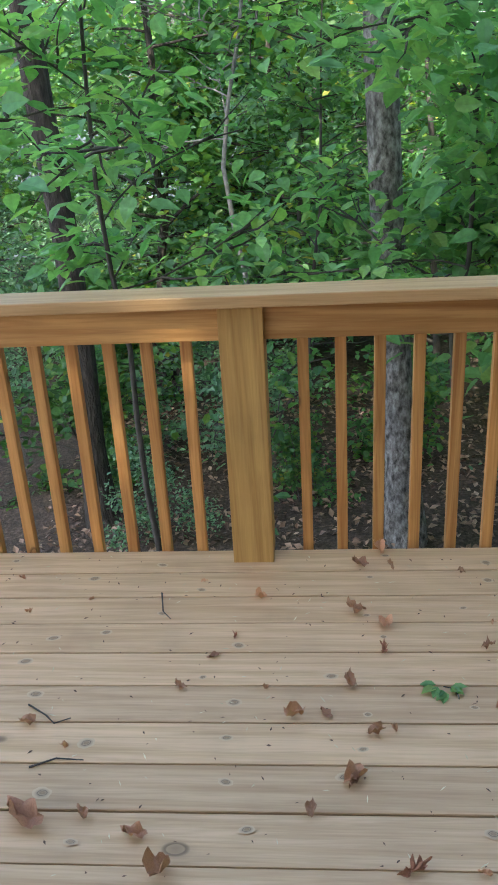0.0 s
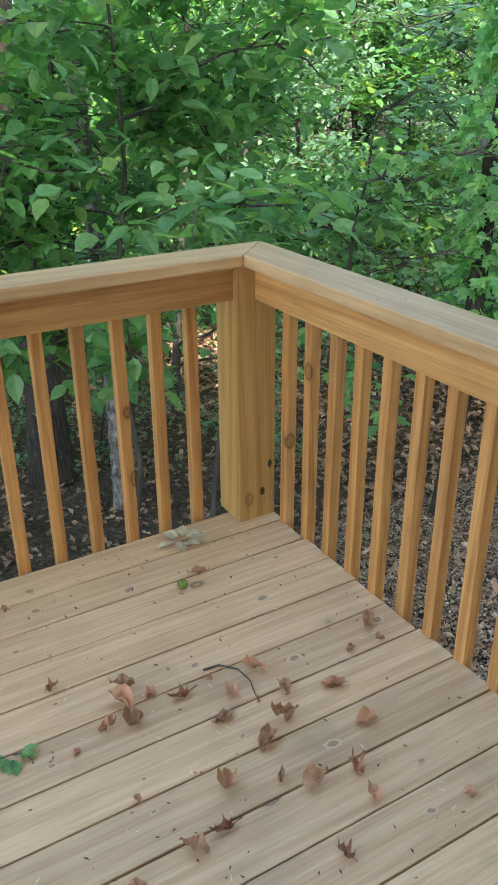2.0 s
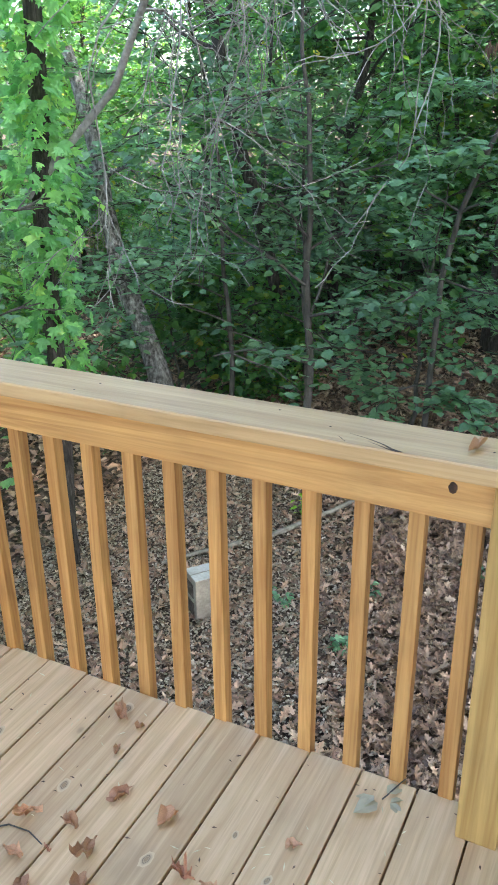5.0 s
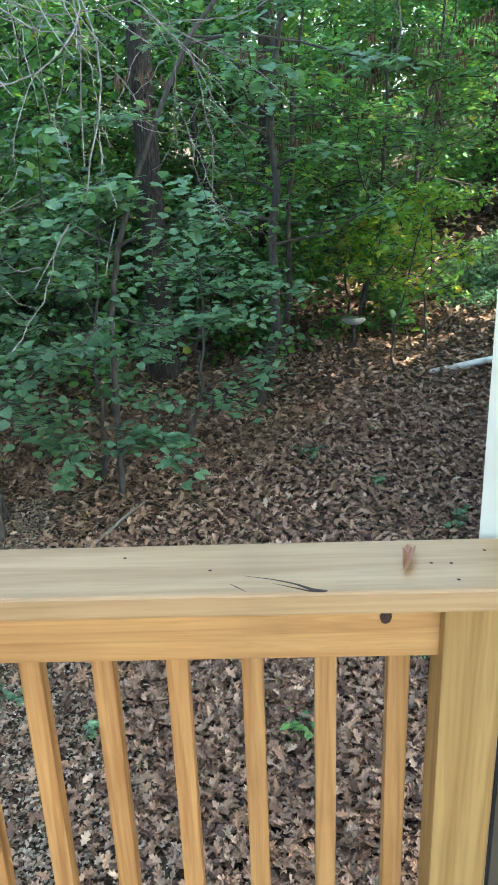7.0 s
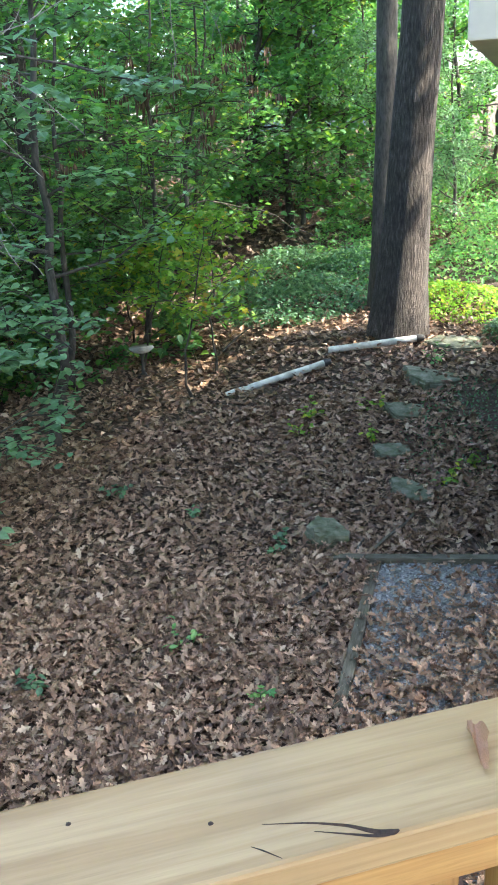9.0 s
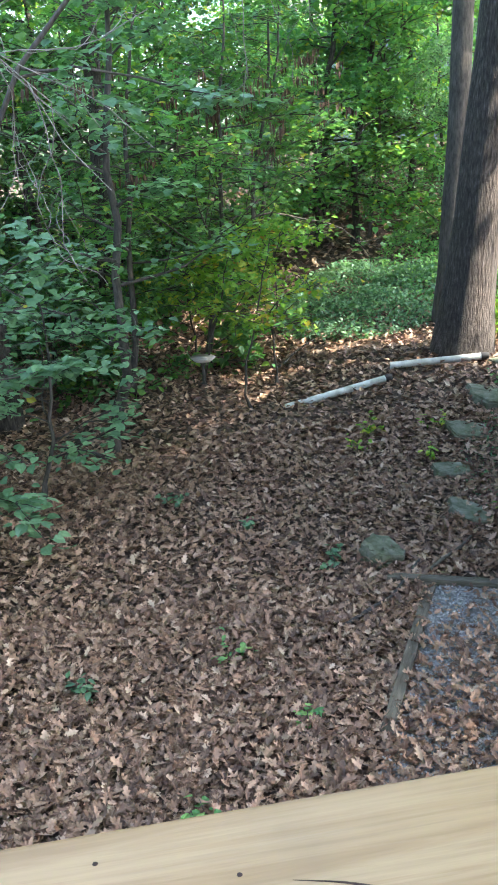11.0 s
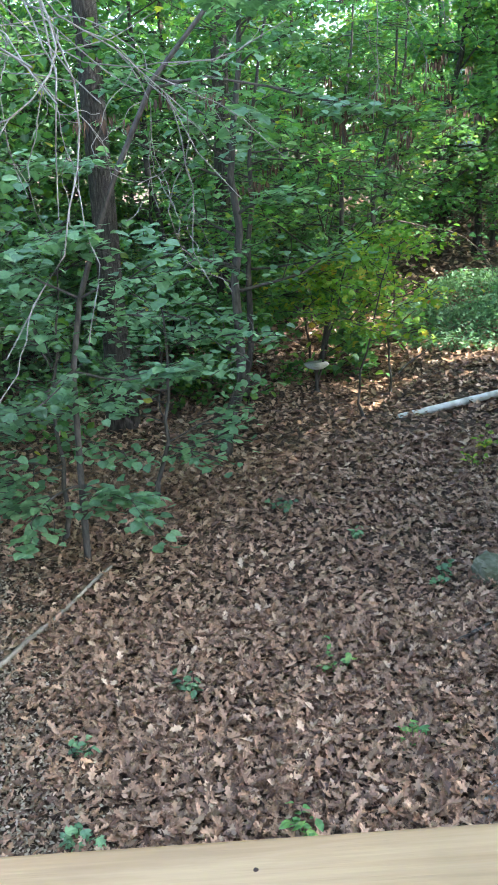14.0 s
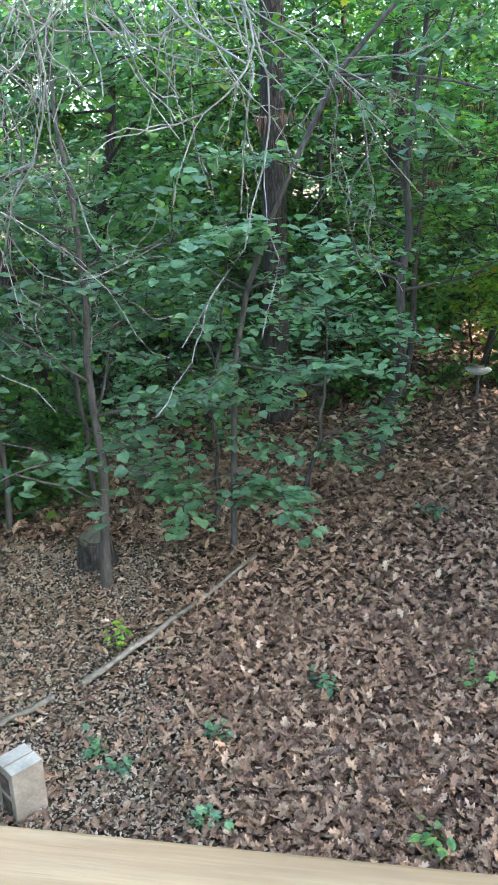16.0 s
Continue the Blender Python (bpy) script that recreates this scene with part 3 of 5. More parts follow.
def build_arched_tree():
    """A slim stem that leans out over the clearing, with a level side limb, heart-shaped leaves and dry pods."""
    rng = np.random.default_rng(22)
    x, y = 7.25, 0.30
    t = empty("arched_sapling", (x, y, gz(x, y)), "slim young tree arching over the clearing with dry hanging pods", "tree")
    stem = np.array([(0, 0, -0.2), (0, 0, 0), (0.02, -0.02, 0.9), (0.05, -0.06, 2.1), (0.05, -0.2, 2.8), (0.05, -0.42, 3.4), (0.05, -0.66, 3.95), (0.05, -1.05, 4.7), (0, -1.6, 5.3), (0, -2.1, 5.6), (0, -2.6, 5.75)])
    radii = [0.050, 0.040, 0.034, 0.030, 0.028, 0.027, 0.026, 0.024, 0.020, 0.014, 0.007]
    side = np.array([(0.05, -1.0, 4.62), (0.2, -1.5, 4.72), (0.3, -2.1, 4.62), (0.35, -2.7, 4.45), (0.4, -3.2, 4.4)])
    pieces, seats = [tube(stem, radii, 9), tube(side, [0.017, 0.014, 0.011, 0.007, 0.004], 6)], [side[2:]]
    for at, heading, reach in [(stem[3], (-0.6, 0.5, 0.1), 1.1), (stem[3], (-0.5, -0.8, 0.0), 1.3), (stem[2], (-0.7, -0.4, 0.1), 0.9), (stem[2], (-0.4, 0.8, 0.05), 1.0), (stem[2], (-0.5, -0.9, -0.05), 1.1), (stem[4], (-0.6, -0.4, 0.2), 1.2),
                               (stem[4], (0.3, 0.9, 0.3), 1.3), (stem[5], (-0.7, 0.6, 0.2), 1.2), (stem[6], (-0.3, 0.9, 0.3), 1.2), (stem[7], (-0.4, -0.8, -0.1), 1.2), (stem[8], (-0.6, -0.3, -0.1), 1.3), (side[2], (-0.3, -0.7, -0.15), 0.9)]:
        p = smooth_walk(rng, at, heading, reach, 7, 0.13, -0.03)
        pieces.append(tube(p, np.linspace(0.014, 0.004, 8), 5))
        for _ in range(5):
            j = rng.integers(2, 7)
            d = rng.normal(0, 1, 3); d[2] *= 0.15
            q = smooth_walk(rng, p[j], (p[j] - p[j - 1]) * 6 + d, reach * 0.4, 4, 0.15, -0.01)
            pieces.append(tube(q, np.linspace(0.006, 0.002, 5), 4))
            seats += [q[1:], (q[1:] + q[:-1]) / 2]
        seats.append(p[3:])
    np_mesh("trunk", *gather(pieces), m_sapling, t, smooth=True)
    seats = np.concatenate(seats)
    n = 1250
    at = seats[rng.integers(0, len(seats), n)] + rng.normal(0, 1, (n, 3)) * (0.10, 0.10, 0.03)
    np_mesh("crown", *leaves(rng, at, 0.115, ROUND, 0.22, 0.15), m_leaf_dark, t)
    for k in range(16):
        f = side if k % 2 else stem[7:]
        p = f[rng.integers(0, len(f))]
        ob = new("seed_pod", POD); ob.parent = t
        tagged(ob, kind="stuff")
        ob.matrix_basis = pose(p[0] + rng.normal(0, 0.15), p[1] + rng.normal(0, 0.3), p[2] - rng.uniform(0.05, 0.3), 0, 0, rng.uniform(0, 360))


def build_trees():
    rng = np.random.default_rng(5)
    big, oak = "large tree with dark furrowed bark and a flared foot", "tree"
    tree("maple_tree", (11.65, -6.95), big, oak, grow(11, 13, 0.36, 12, 0.55, 5.0, 4500, 0.17, OVATE, (0.1, -0.82), wander=0.02, tip=0.65), m_bark, m_leaf)
    tree("hickory_tree", (13.56, -7.50), "tall tree with brown flaking bark behind a larger trunk", oak, grow(12, 13, 0.20, 8, 0.6, 4, 3500, 0.15, OVATE, (0.1, -0.12), wander=0.02, tip=0.7), m_sapling, m_leaf)
    tree("oak_tree", (12.0, 0.38), "straight oak with dark ridged bark rising through shrubs", oak, grow(13, 13, 0.20, 9, 0.55, 4, 5000, 0.14, OVATE, (0.1, 0.0), wander=0.02, tip=0.7), m_bark, m_leaf_dark)
    tree("ash_tree", (-0.60, 4.35), "tree with pale grey plated bark behind broad leaves", oak, grow(14, 12, 0.145, 8, 0.62, 3.5, 1100, 0.15, OVATE, (-0.85, 0.0), wander=0.02, tip=0.7), m_bark_grey, m_leaf)
    tree("oak_tree", (0.835, 5.6), "dark straight trunk standing behind leafy saplings", oak, grow(15, 12, 0.19, 8, 0.6, 3.5, 1100, 0.15, OVATE, (0.1, 0.1), wander=0.02, tip=0.7), m_bark, m_leaf)
    tree("ash_tree", (1.24, 4.6), "slim tree with mottled grey bark below broad leaves", oak, grow(20, 11, 0.085, 8, 0.6, 2.5, 600, 0.15, OVATE, (-0.2, 0.2), wander=0.02, tip=0.7), m_bark_grey, m_leaf)
    tree("oak_tree", (-3.75, 5.2), "dark straight trunk in the shade of the wood", oak, grow(16, 12, 0.14, 8, 0.6, 3.5, 3500, 0.15, OVATE, (-0.2, 0.1), wander=0.03, tip=0.7), m_bark, m_leaf)
    tree("birch_sapling", (-2.1, 6.4), "thin pale crooked birch stem among dark foliage", oak, grow(17, 6.5, 0.04, 10, 0.55, 1.5, 700, 0.09, OVATE, (0.5, 0.1), wander=0.07), m_twig, m_leaf)
    tree("broken_tree", (7.08, 3.66), "leaning pale grey trunk with a bent top", oak, grow(18, 4.6, 0.15, 5, 0.5, 1.2, 350, 0.12, OVATE, (0.0, 1.05), wander=0.05, tip=0.5), m_bark_grey, m_leaf_dark)
    tree("leaning_tree", (9.6, 3.0), "dark leaning tree with a bare lower trunk", oak, grow(19, 8, 0.10, 9, 0.5, 2.5, 2000, 0.12, OVATE, (-1.8, 1.2), wander=0.05, tip=0.6), m_bark, m_leaf_dark)
    # saplings with level sprays of leaves
    lab = "thin young tree with layered level green leaves"
    for seed, at, h, r, limbs, low, sp, nl, ls, lean, w in (
            (21, (6.54, 1.50), 5.5, 0.055, 15, 0.26, 1.9, 1300, 0.115, (0.3, 0.15), 0.05), (22, (7.75, 0.62), 3.0, 0.03, 13, 0.30, 1.7, 900, 0.115, (0.0, -0.1), 0.04),
            (23, (10.08, -1.23), 7.0, 0.075, 17, 0.22, 2.1, 1900, 0.115, (0.2, -0.5), 0.09), (24, (8.7, -0.35), 2.5, 0.03, 14, 0.24, 1.5, 800, 0.11, (0.1, -0.2), 0.05),
            (25, (8.6, 2.3), 4.2, 0.04, 15, 0.26, 1.8, 1100, 0.11, (0.1, 0.2), 0.05), (26, (7.6, 3.0), 4.6, 0.04, 15, 0.24, 1.9, 1200, 0.115, (-0.1, 0.2), 0.05),
            (27, (5.9, 4.6), 5.0, 0.05, 16, 0.22, 2.0, 1700, 0.115, (0.1, 0.1), 0.05), (28, (13.2, 2.4), 5.5, 0.05, 18, 0.20, 2.2, 1800, 0.115, (0.1, 0.1), 0.05)):
        tree("sapling", at, lab, "tree", grow(seed, h, r, limbs, low, sp, nl, ls, ROUND, lean, 0.035, w, 5, 0.12, 0.25, 0.24), m_sapling, m_leaf_dark, "saplings")
    # broad-leaved young trees close to the deck
    lab = "young tree with broad bright green leaves close to the railing"
    for seed, at, h, low, sp, nl, ls, shape in ((61, (0.75, 2.9), 5.4, 0.45, 1.7, 2500, 0.165, BROAD), (62, (-0.35, 3.3), 5.6, 0.46, 1.6, 2000, 0.155, BROAD), (63, (1.7, 3.6), 5.0, 0.44, 1.6, 2000, 0.155, BROAD),
                                      (64, (-2.75, 2.9), 5.8, 0.50, 1.5, 1100, 0.155, BROAD), (65, (2.3, 2.6), 3.6, 0.45, 1.0, 420, 0.12, LOBED), (66, (-1.5, 5.6), 5.0, 0.25, 1.7, 1500, 0.13, OVATE)):
        tree("broadleaf_sapling", at, lab, "tree", grow(seed, h, 0.028, 18, low, sp, nl, ls, shape, (0.1, -0.1), 0.12, 0.05, 5, 0.18, 0.25, 0.36), m_sapling, m_leaf_vine if seed != 66 else m_leaf, "broad-leaved saplings")
    # young trees that arch over the far side of the clearing
    for seed, at, lean in ((91, (13.6, -3.0), (0.2, -0.9)), (92, (15.2, -4.0), (0.0, -0.8)), (93, (12.6, -1.6), (-0.4, -0.6)), (94, (17.2, -4.6), (0, -0.5))):
        t = tree("arching_tree", at, "young tree arching over the clearing with bright green leaves", "tree", grow(seed, 6.0, 0.06, 18, 0.32, 2.6, 1900, 0.13, LOBED, lean, 0.06, 0.06, 5, 0.15, 0.25, 0.28), m_sapling, m_leaf, "arching trees")
        hang_pods(t, seed, 26, (lean[0] * 0.7, lean[1] * 0.7), 0.9, (3.4, 5.0))
    # templates for the wood around
    kinds = [tree("understory_tree", (15.0, 2.0), "slender woodland tree with loose layered green foliage", "tree",
                  grow(31, 7.5, 0.07, 26, 0.08, 2.6, 5600, 0.12, OVATE, (0.3, 0.2), 0.10), m_sapling, m_leaf, "woodland trees"),
             tree("understory_tree", (17.0, -1.0), "slender woodland tree with dense deep green foliage", "tree",
                  grow(32, 6.0, 0.06, 26, 0.06, 2.4, 5600, 0.11, OVATE, (-0.3, 0.2), 0.10), m_sapling, m_leaf_dark, "woodland trees"),
             tree("understory_tree", (19.0, 5.0), "woodland tree with a crooked trunk and bright green leaves", "tree",
                  grow(33, 8.5, 0.10, 28, 0.10, 3.0, 6500, 0.13, ROUND, (0.6, -0.4), 0.10, 0.08), m_bark, m_leaf, "woodland trees")]
    shrubs = [tree("shrub", (12.0, 3.0), "leafy woodland shrub with drooping green leaves", "shrub",
                   grow(41, 2.2, 0.02, 16, 0.03, 1.3, 2300, 0.10, OVATE, (0, 0), 0.14), m_sapling, m_leaf_dark, "woodland shrubs"),
              tree("shrub", (13.5, -1.0), "leafy woodland shrub with fresh green leaves", "shrub",
                   grow(42, 1.7, 0.02, 16, 0.03, 1.2, 2000, 0.10, ROUND, (0, 0), 0.14), m_sapling, m_leaf, "woodland shrubs")]
    tall = tree("canopy_tree", (20.0, 9.0), "tall woodland tree with a straight dark trunk", "tree",
                grow(51, 15, 0.16, 14, 0.50, 4.6, 2600, 0.26, OVATE, (0.4, 0.3), 0.3, 0.04, tip=0.5), m_bark, m_leaf, "canopy trees")
    # Unseen trees added behind the house to keep sun off deck and clearing.
    shade = tree("canopy_tree", (6.9, -11.5), "unseen tall leafy tree added beyond the house as a sun block", "tree",
                 grow(52, 14, 0.24, 20, 0.50, 5.2, 11000, 0.20, OVATE, (-0.6, 0.8), 0.4, 0.04, tip=0.5), m_bark, m_leaf, "canopy trees")
    for x, y, rz in ((-6.5, -10.5, 30), (-2.0, -11.5, 80), (2.6, -10.8, 150), (4.0, -14.0, 40), (12.0, -14.0, 200), (17.5, -14.0, 300), (-11, -8, 10)):
        put(shade, x, y, rz, 1.58 if x < 4 else 1.25)
    shade.scale = (1.5, 1.5, 1.5)
    for k, (x, y) in enumerate(((3.2, 7.4), (4.9, 7.0), (2.2, 9.6), (0.4, 9.2), (-1.6, 9.6), (-3.8, 10.2), (5.6, 9.5), (-6.0, 8.5))):
        put(kinds[k % 3], x, y, 67 * k, 0.9)
    for k, (x, y) in enumerate(((20, -12.6), (22.5, -15), (22, -10), (26, -14), (19.5, -17), (25, -18.5), (29, -12), (24, -8), (30, -19))):
        put(kinds[k % 3], x, y, 71 * k, 1.1)
    for k, (x, y, s) in enumerate(((-2.4, 6.9, 0.9), (-0.2, 7.0, 0.8), (1.7, 6.4, 0.8), (-4.4, 6.4, 0.9), (2.9, 5.0, 0.5), (-1.6, 5.4, 0.5), (-3.0, 4.6, 0.45))):
        put(shrubs[k % 2], x, y, 53 * k, s)
    for k, (x, y) in enumerate(((16.0, 1.4), (18.2, 3.0), (17.4, -0.8), (20.5, 1.0), (15.4, 3.6), (22.0, -2.0), (19.5, -3.4))):
        put(kinds[k % 3], x, y, 83 * k, 1.15)
    for x, y in ((10.9, -3.3), (11.9, -3.9), (12.7, -2.8)):
        tree("yellowing_shrub", (x, y), "shrub with yellowing green leaves beside the clearing", "shrub", grow(int(70 + x), 2.5, 0.02, 14, 0.50, 1.2, 650, 0.11, LOBED, (0, -0.3), 0.06), m_sapling, m_leaf_yellow, "yellowing shrubs")
    # rings of wood, leaving the leaf-covered clearing and the way beside the house open
    for r0, r1, n, pool in ((9.5, 13, 6, shrubs), (11, 13, 4, kinds), (13, 19, 30, kinds), (13, 20, 22, shrubs), (18, 28, 30, shrubs), (19, 28, 50, kinds), (28, 42, 56, kinds), (14, 32, 6, [tall])):
        k = 0
        while k < n:
            a, r = radians(rng.uniform(-46, 128)), rng.uniform(r0, r1)
            x, y = -1 + r * math.cos(a), -1 + r * math.sin(a)
            if (y < 0.2 and x < 13.5 and x > -2) or (y < -2.8 and x < 17.5) or (x < 4 and y < 6.5):
                continue
            if (x + 2.6) / (y + 1.0) < 0.02 and x > -9 and y > 3 and x < -2.7 and r < 28 and rng.uniform() < 0.3:
                continue
            if r < 13.8 and 2.0 < math.degrees(math.atan2(y + 1.18, x + 0.64)) < 12.0:
                continue
            if pool[0] is tall and (y < -2 or math.hypot(x, y) < 14):
                continue
            put(pool[rng.integers(0, len(pool))], x, y, rng.uniform(0, 360), rng.uniform(0.75, 1.25))
            k += 1


build_trees()
build_arched_tree()


def build_vine_tree():
    """A dark trunk wrapped in creeper, with a dead limb and its hanging bare twigs."""
    rng = np.random.default_rng(8)
    x0, y0 = 3.75, 2.74
    z0 = float(ground_z(x0, y0))
    t = empty("creeper_tree", (x0, y0, z0), "dark trunk wrapped in bright creeper with a bare dead limb", "tree")
    (tv, tq), _ = grow(81, 7.5, 0.085, 6, 0.75, 1.5, 0, 0.1, OVATE, (0.0, -0.35), wander=0.03, tip=0.7)
    np_mesh("trunk", tv, tq, m_bark, t, smooth=True)
    n = 1100
    z = rng.uniform(1.6, 6.5, n); a = rng.uniform(0, 6.3, n); r = 0.09 + np.abs(rng.normal(0, 0.07, n)) + 0.08 * (np.sin(z * 4.1) > 0.3)
    np_mesh("creeper", *leaves(rng, np.stack([r * np.cos(a), r * np.sin(a) - 0.047 * z, z], -1), 0.125, LOBED, 0.5, 0.7, a), m_leaf_vine, t, "bright green creeper leaves")
    limb = np.array([(0.0, 0.0, 3.4), (0.45, -0.6, 4.2), (0.3, -1.2, 5.1), (0.0, -1.8, 5.8), (-0.1, -2.4, 6.15), (0.2, -2.9, 6.2), (0.45, -3.5, 6.15), (0.7, -4.1, 5.95)])
    pieces = [tube(limb, np.linspace(0.034, 0.012, 8), 7)]
    def hang(at, heading, length, r0, level):
        p = smooth_walk(rng, at, heading, length, 9, 0.24, -0.11 if level == 0 else -0.03)
        pieces.append(tube(p, np.linspace(r0, 0.0026, 10), 5))
        if level < 2:
            for _ in range(7 if level == 0 else 3):
                j = rng.integers(2, 8)
                d = p[j] - p[j - 1]; d /= np.linalg.norm(d)
                s = rng.normal(0, 0.65, 3); s[2] -= 0.1
                hang(p[j], d + s, length * rng.uniform(0.28, 0.55), r0 * 0.5, level + 1)
    for k in range(22):
        f = rng.uniform(1.2, 6.4)
        i = min(int(f), 6)
        at = limb[i] * (1 - f + i) + limb[i + 1] * (f - i)
        yaw = rng.uniform(-2.6, 2.2) if f < 3.6 else rng.uniform(-1.1, 2.6)
        hang(at, (math.cos(yaw), math.sin(yaw), rng.uniform(-0.7, 0.2)), rng.uniform(1.7, 3.3), rng.uniform(0.007, 0.013), 0)
    v, q = gather(pieces)
    np_mesh("dead_limb", v, q, m_twig, t, "bare pale grey dead twigs", smooth=True)


build_vine_tree()


def build_litter():
    """Fallen oak and maple leaves over the clearing, denser near the house."""
    rng = np.random.default_rng(77)
    def field(n, x0, x1, y0, y1):
        x, y = rng.uniform(x0, x1, n), rng.uniform(y0, y1, n)
        return x, y
    parts = []
    for n, ext, s, shape in ((52000, (0.1, 6.2, -5.4, 2.6), 0.102, OAK), (21000, (5.8, 10, -6.5, 3.0), 0.110, OAK), (26000, (9.0, 17.5, -9, 3.0), 0.12, DIAMOND), (7000, (-4.5, 3, 0.3, 9), 0.09, DIAMOND), (14000, (3, 12, 3, 10), 0.11, DIAMOND),
                             (22000, (0.1, 9, -6.0, 3.5), 0.055, DIAMOND), (18000, (15, 32, -18, 4), 0.20, DIAMOND)):
        x, y = field(n, *ext)
        side = (x - 3.2) * 0.509 + (y + 2.55) * 0.861      # south of the timber lies the open gravel
        bare = (side < 0.02) & (x > 3.3) & (x < 5.9) & (y > -5.2) & (rng.uniform(0, 1, n) < np.clip((x - 4.1) * 0.7, 0.10, 0.80))
        x, y, n = x[~bare], y[~bare], int((~bare).sum())
        if shape is OAK:      # the small stony litter shows through towards the block
            keep = rng.uniform(0, 1, n) > np.clip((y + 0.75 - 0.30 * (x - 3)) * 0.95, 0, 0.84) * (x < 7.5) * (x > 2.2)
            x, y, n = x[keep], y[keep], int(keep.sum())
        at = np.stack([x, y, ground_z(x, y) + rng.uniform(0.008, 0.07, n)], -1)
        parts.append(leaves(rng, at, s, shape, 0.42, 0.0, curl=0.35))
    v, f = gather(parts)
    n = 42000
    x, y = rng.uniform(2.2, 7.4, n), rng.uniform(-0.9, 3.2, n)
    keep = (y + 0.75 - 0.30 * (x - 3)) * 1.1 > rng.uniform(0, 1, n)
    x, y = x[keep], y[keep]
    at = np.stack([x, y, ground_z(x, y) + rng.uniform(0.02, 0.055, len(x))], -1)
    tagged(np_mesh("stony_litter", *leaves(rng, at, 0.036, DIAMOND, 0.4, 0.0, curl=0.3), m_chip), "small pale stones and leaf crumbs on bare ground", "gravel", kind="stuff")
    tagged(np_mesh("leaf_litter", v, f, m_litter), "thick layer of dry brown fallen leaves on the ground", "fallen leaves", kind="stuff")


build_litter()


# ---- things on the ground ----
def build_block():
    b = empty("concrete_block", (3.52, 1.12, gz(3.52, 1.12)), "tan concrete block standing on end on the gravelly ground", "block", rz=-37)
    b.scale = (1.12, 1.12, 1.04)
    part("body", box((0.205, 0.205, 0.42), (0, 0, 0.19), 0.008), m_block, b)
    part("top_face", box((0.198, 0.092, 0.006), (0, 0.053, 0.401), 0.002), m_block_top, b, "pale cast end face")
    part("top_face", box((0.198, 0.092, 0.006), (0, -0.053, 0.401), 0.002), m_block_top, b, "pale cast end face")
    # No hollows are cut: flat dark panels give the shade inside them.
    for z in (0.11, 0.28):
        part("core", box((0.004, 0.11, 0.13), (-0.1035, 0, z), 0.0015), m_soil, b, "flat dark panel standing for a shaded hollow")


def slab(seed, rx, ry, h, n=7):
    """A rough flat stone: angular outline, split layers at the rim, uneven top."""
    rng = np.random.default_rng(seed)
    a = np.linspace(0, 2 * np.pi, n, endpoint=False) + rng.uniform(-0.32, 0.32, n)
    rr = rng.uniform(0.78, 1.2, n)
    out = [Vector((rx * c * math.cos(t), ry * c * math.sin(t), 0)) for t, c in zip(a, rr)]
    pts = []
    for i in range(n):
        p, q = out[i], out[(i + 1) % n]
        for f in (0.0, 0.33, 0.67):
            pts.append(p.lerp(q, f) * (1 + rng.normal(0, 0.025)))
    bm = bmesh.new()
    rings = []
    for s, z in ((0.98, -0.10), (1.0, h * 0.3), (0.96, h * 0.4), (0.97, h * 0.8), (0.90, h), (0.5, h * 1.06)):
        rings.append([bm.verts.new((p.x * s + rng.normal(0, 0.006), p.y * s + rng.normal(0, 0.006), z + rng.normal(0, 0.005))) for p in pts])
    m = len(pts)
    for lo, hi in zip(rings, rings[1:]):
        for i in range(m):
            bm.faces.new((lo[i], lo[(i + 1) % m], hi[(i + 1) % m], hi[i]))
    mid = bm.verts.new((0, 0, h * 1.05))
    for i in range(m):
        bm.faces.new((rings[-1][i], rings[-1][(i + 1) % m], mid))
    return bm


def build_stones():
    for k, (x, y, rx, ry, h, rz, tilt) in enumerate(((6.5, -3.80, 0.24, 0.24, 0.13, 10, 7), (6.98, -4.98, 0.34, 0.20, 0.07, 20, 6), (8.0, -5.25, 0.24, 0.34, 0.07, 10, 4),
                                                     (8.9, -5.85, 0.22, 0.36, 0.07, -20, 7), (9.7, -6.55, 0.45, 0.36, 0.08, 30, 5), (10.8, -7.6, 0.45, 0.5, 0.07, 0, 2))):
        bm = slab(90 + k, rx, ry, h)
        bm.to_mesh(me := bpy.data.meshes.new("stepping_stone")); bm.free()
        me.materials.append(m_stone)
        e = new("stepping_stone", me)
        e.matrix_basis = pose(x, y, gz(x, y) + 0.01, tilt, -tilt, rz)
        tagged(e, "rough mossy boulder half sunk in leaves" if k == 0 else "flat mossy grey-green flagstone among fallen leaves", "stone", "stepping stones")


def beam_between(name, a, b, w, h, mat, label, category, lift=0.0):
    (x0, y0), (x1, y1) = a, b
    z0, z1 = gz(x0, y0) + lift, gz(x1, y1) + lift
    d = Vector((x1 - x0, y1 - y0, z1 - z0))
    bm = box((d.length, w, h), (0, 0, 0), 0.006)
    for v in bm.verts:
        v.co += Vector((0, noise.noise(v.co * 3.0) * 0.01, noise.noise(v.co * 4.0 + Vector((5, 0, 0))) * 0.008))
    ob = part(name, bm, mat)
    ob.matrix_basis = Matrix.Translation((Vector((x0, y0, z0)) + Vector((x1, y1, z1))) / 2) @ d.to_track_quat("X", "Z").to_matrix().to_4x4()
    return tagged(ob, label, category)


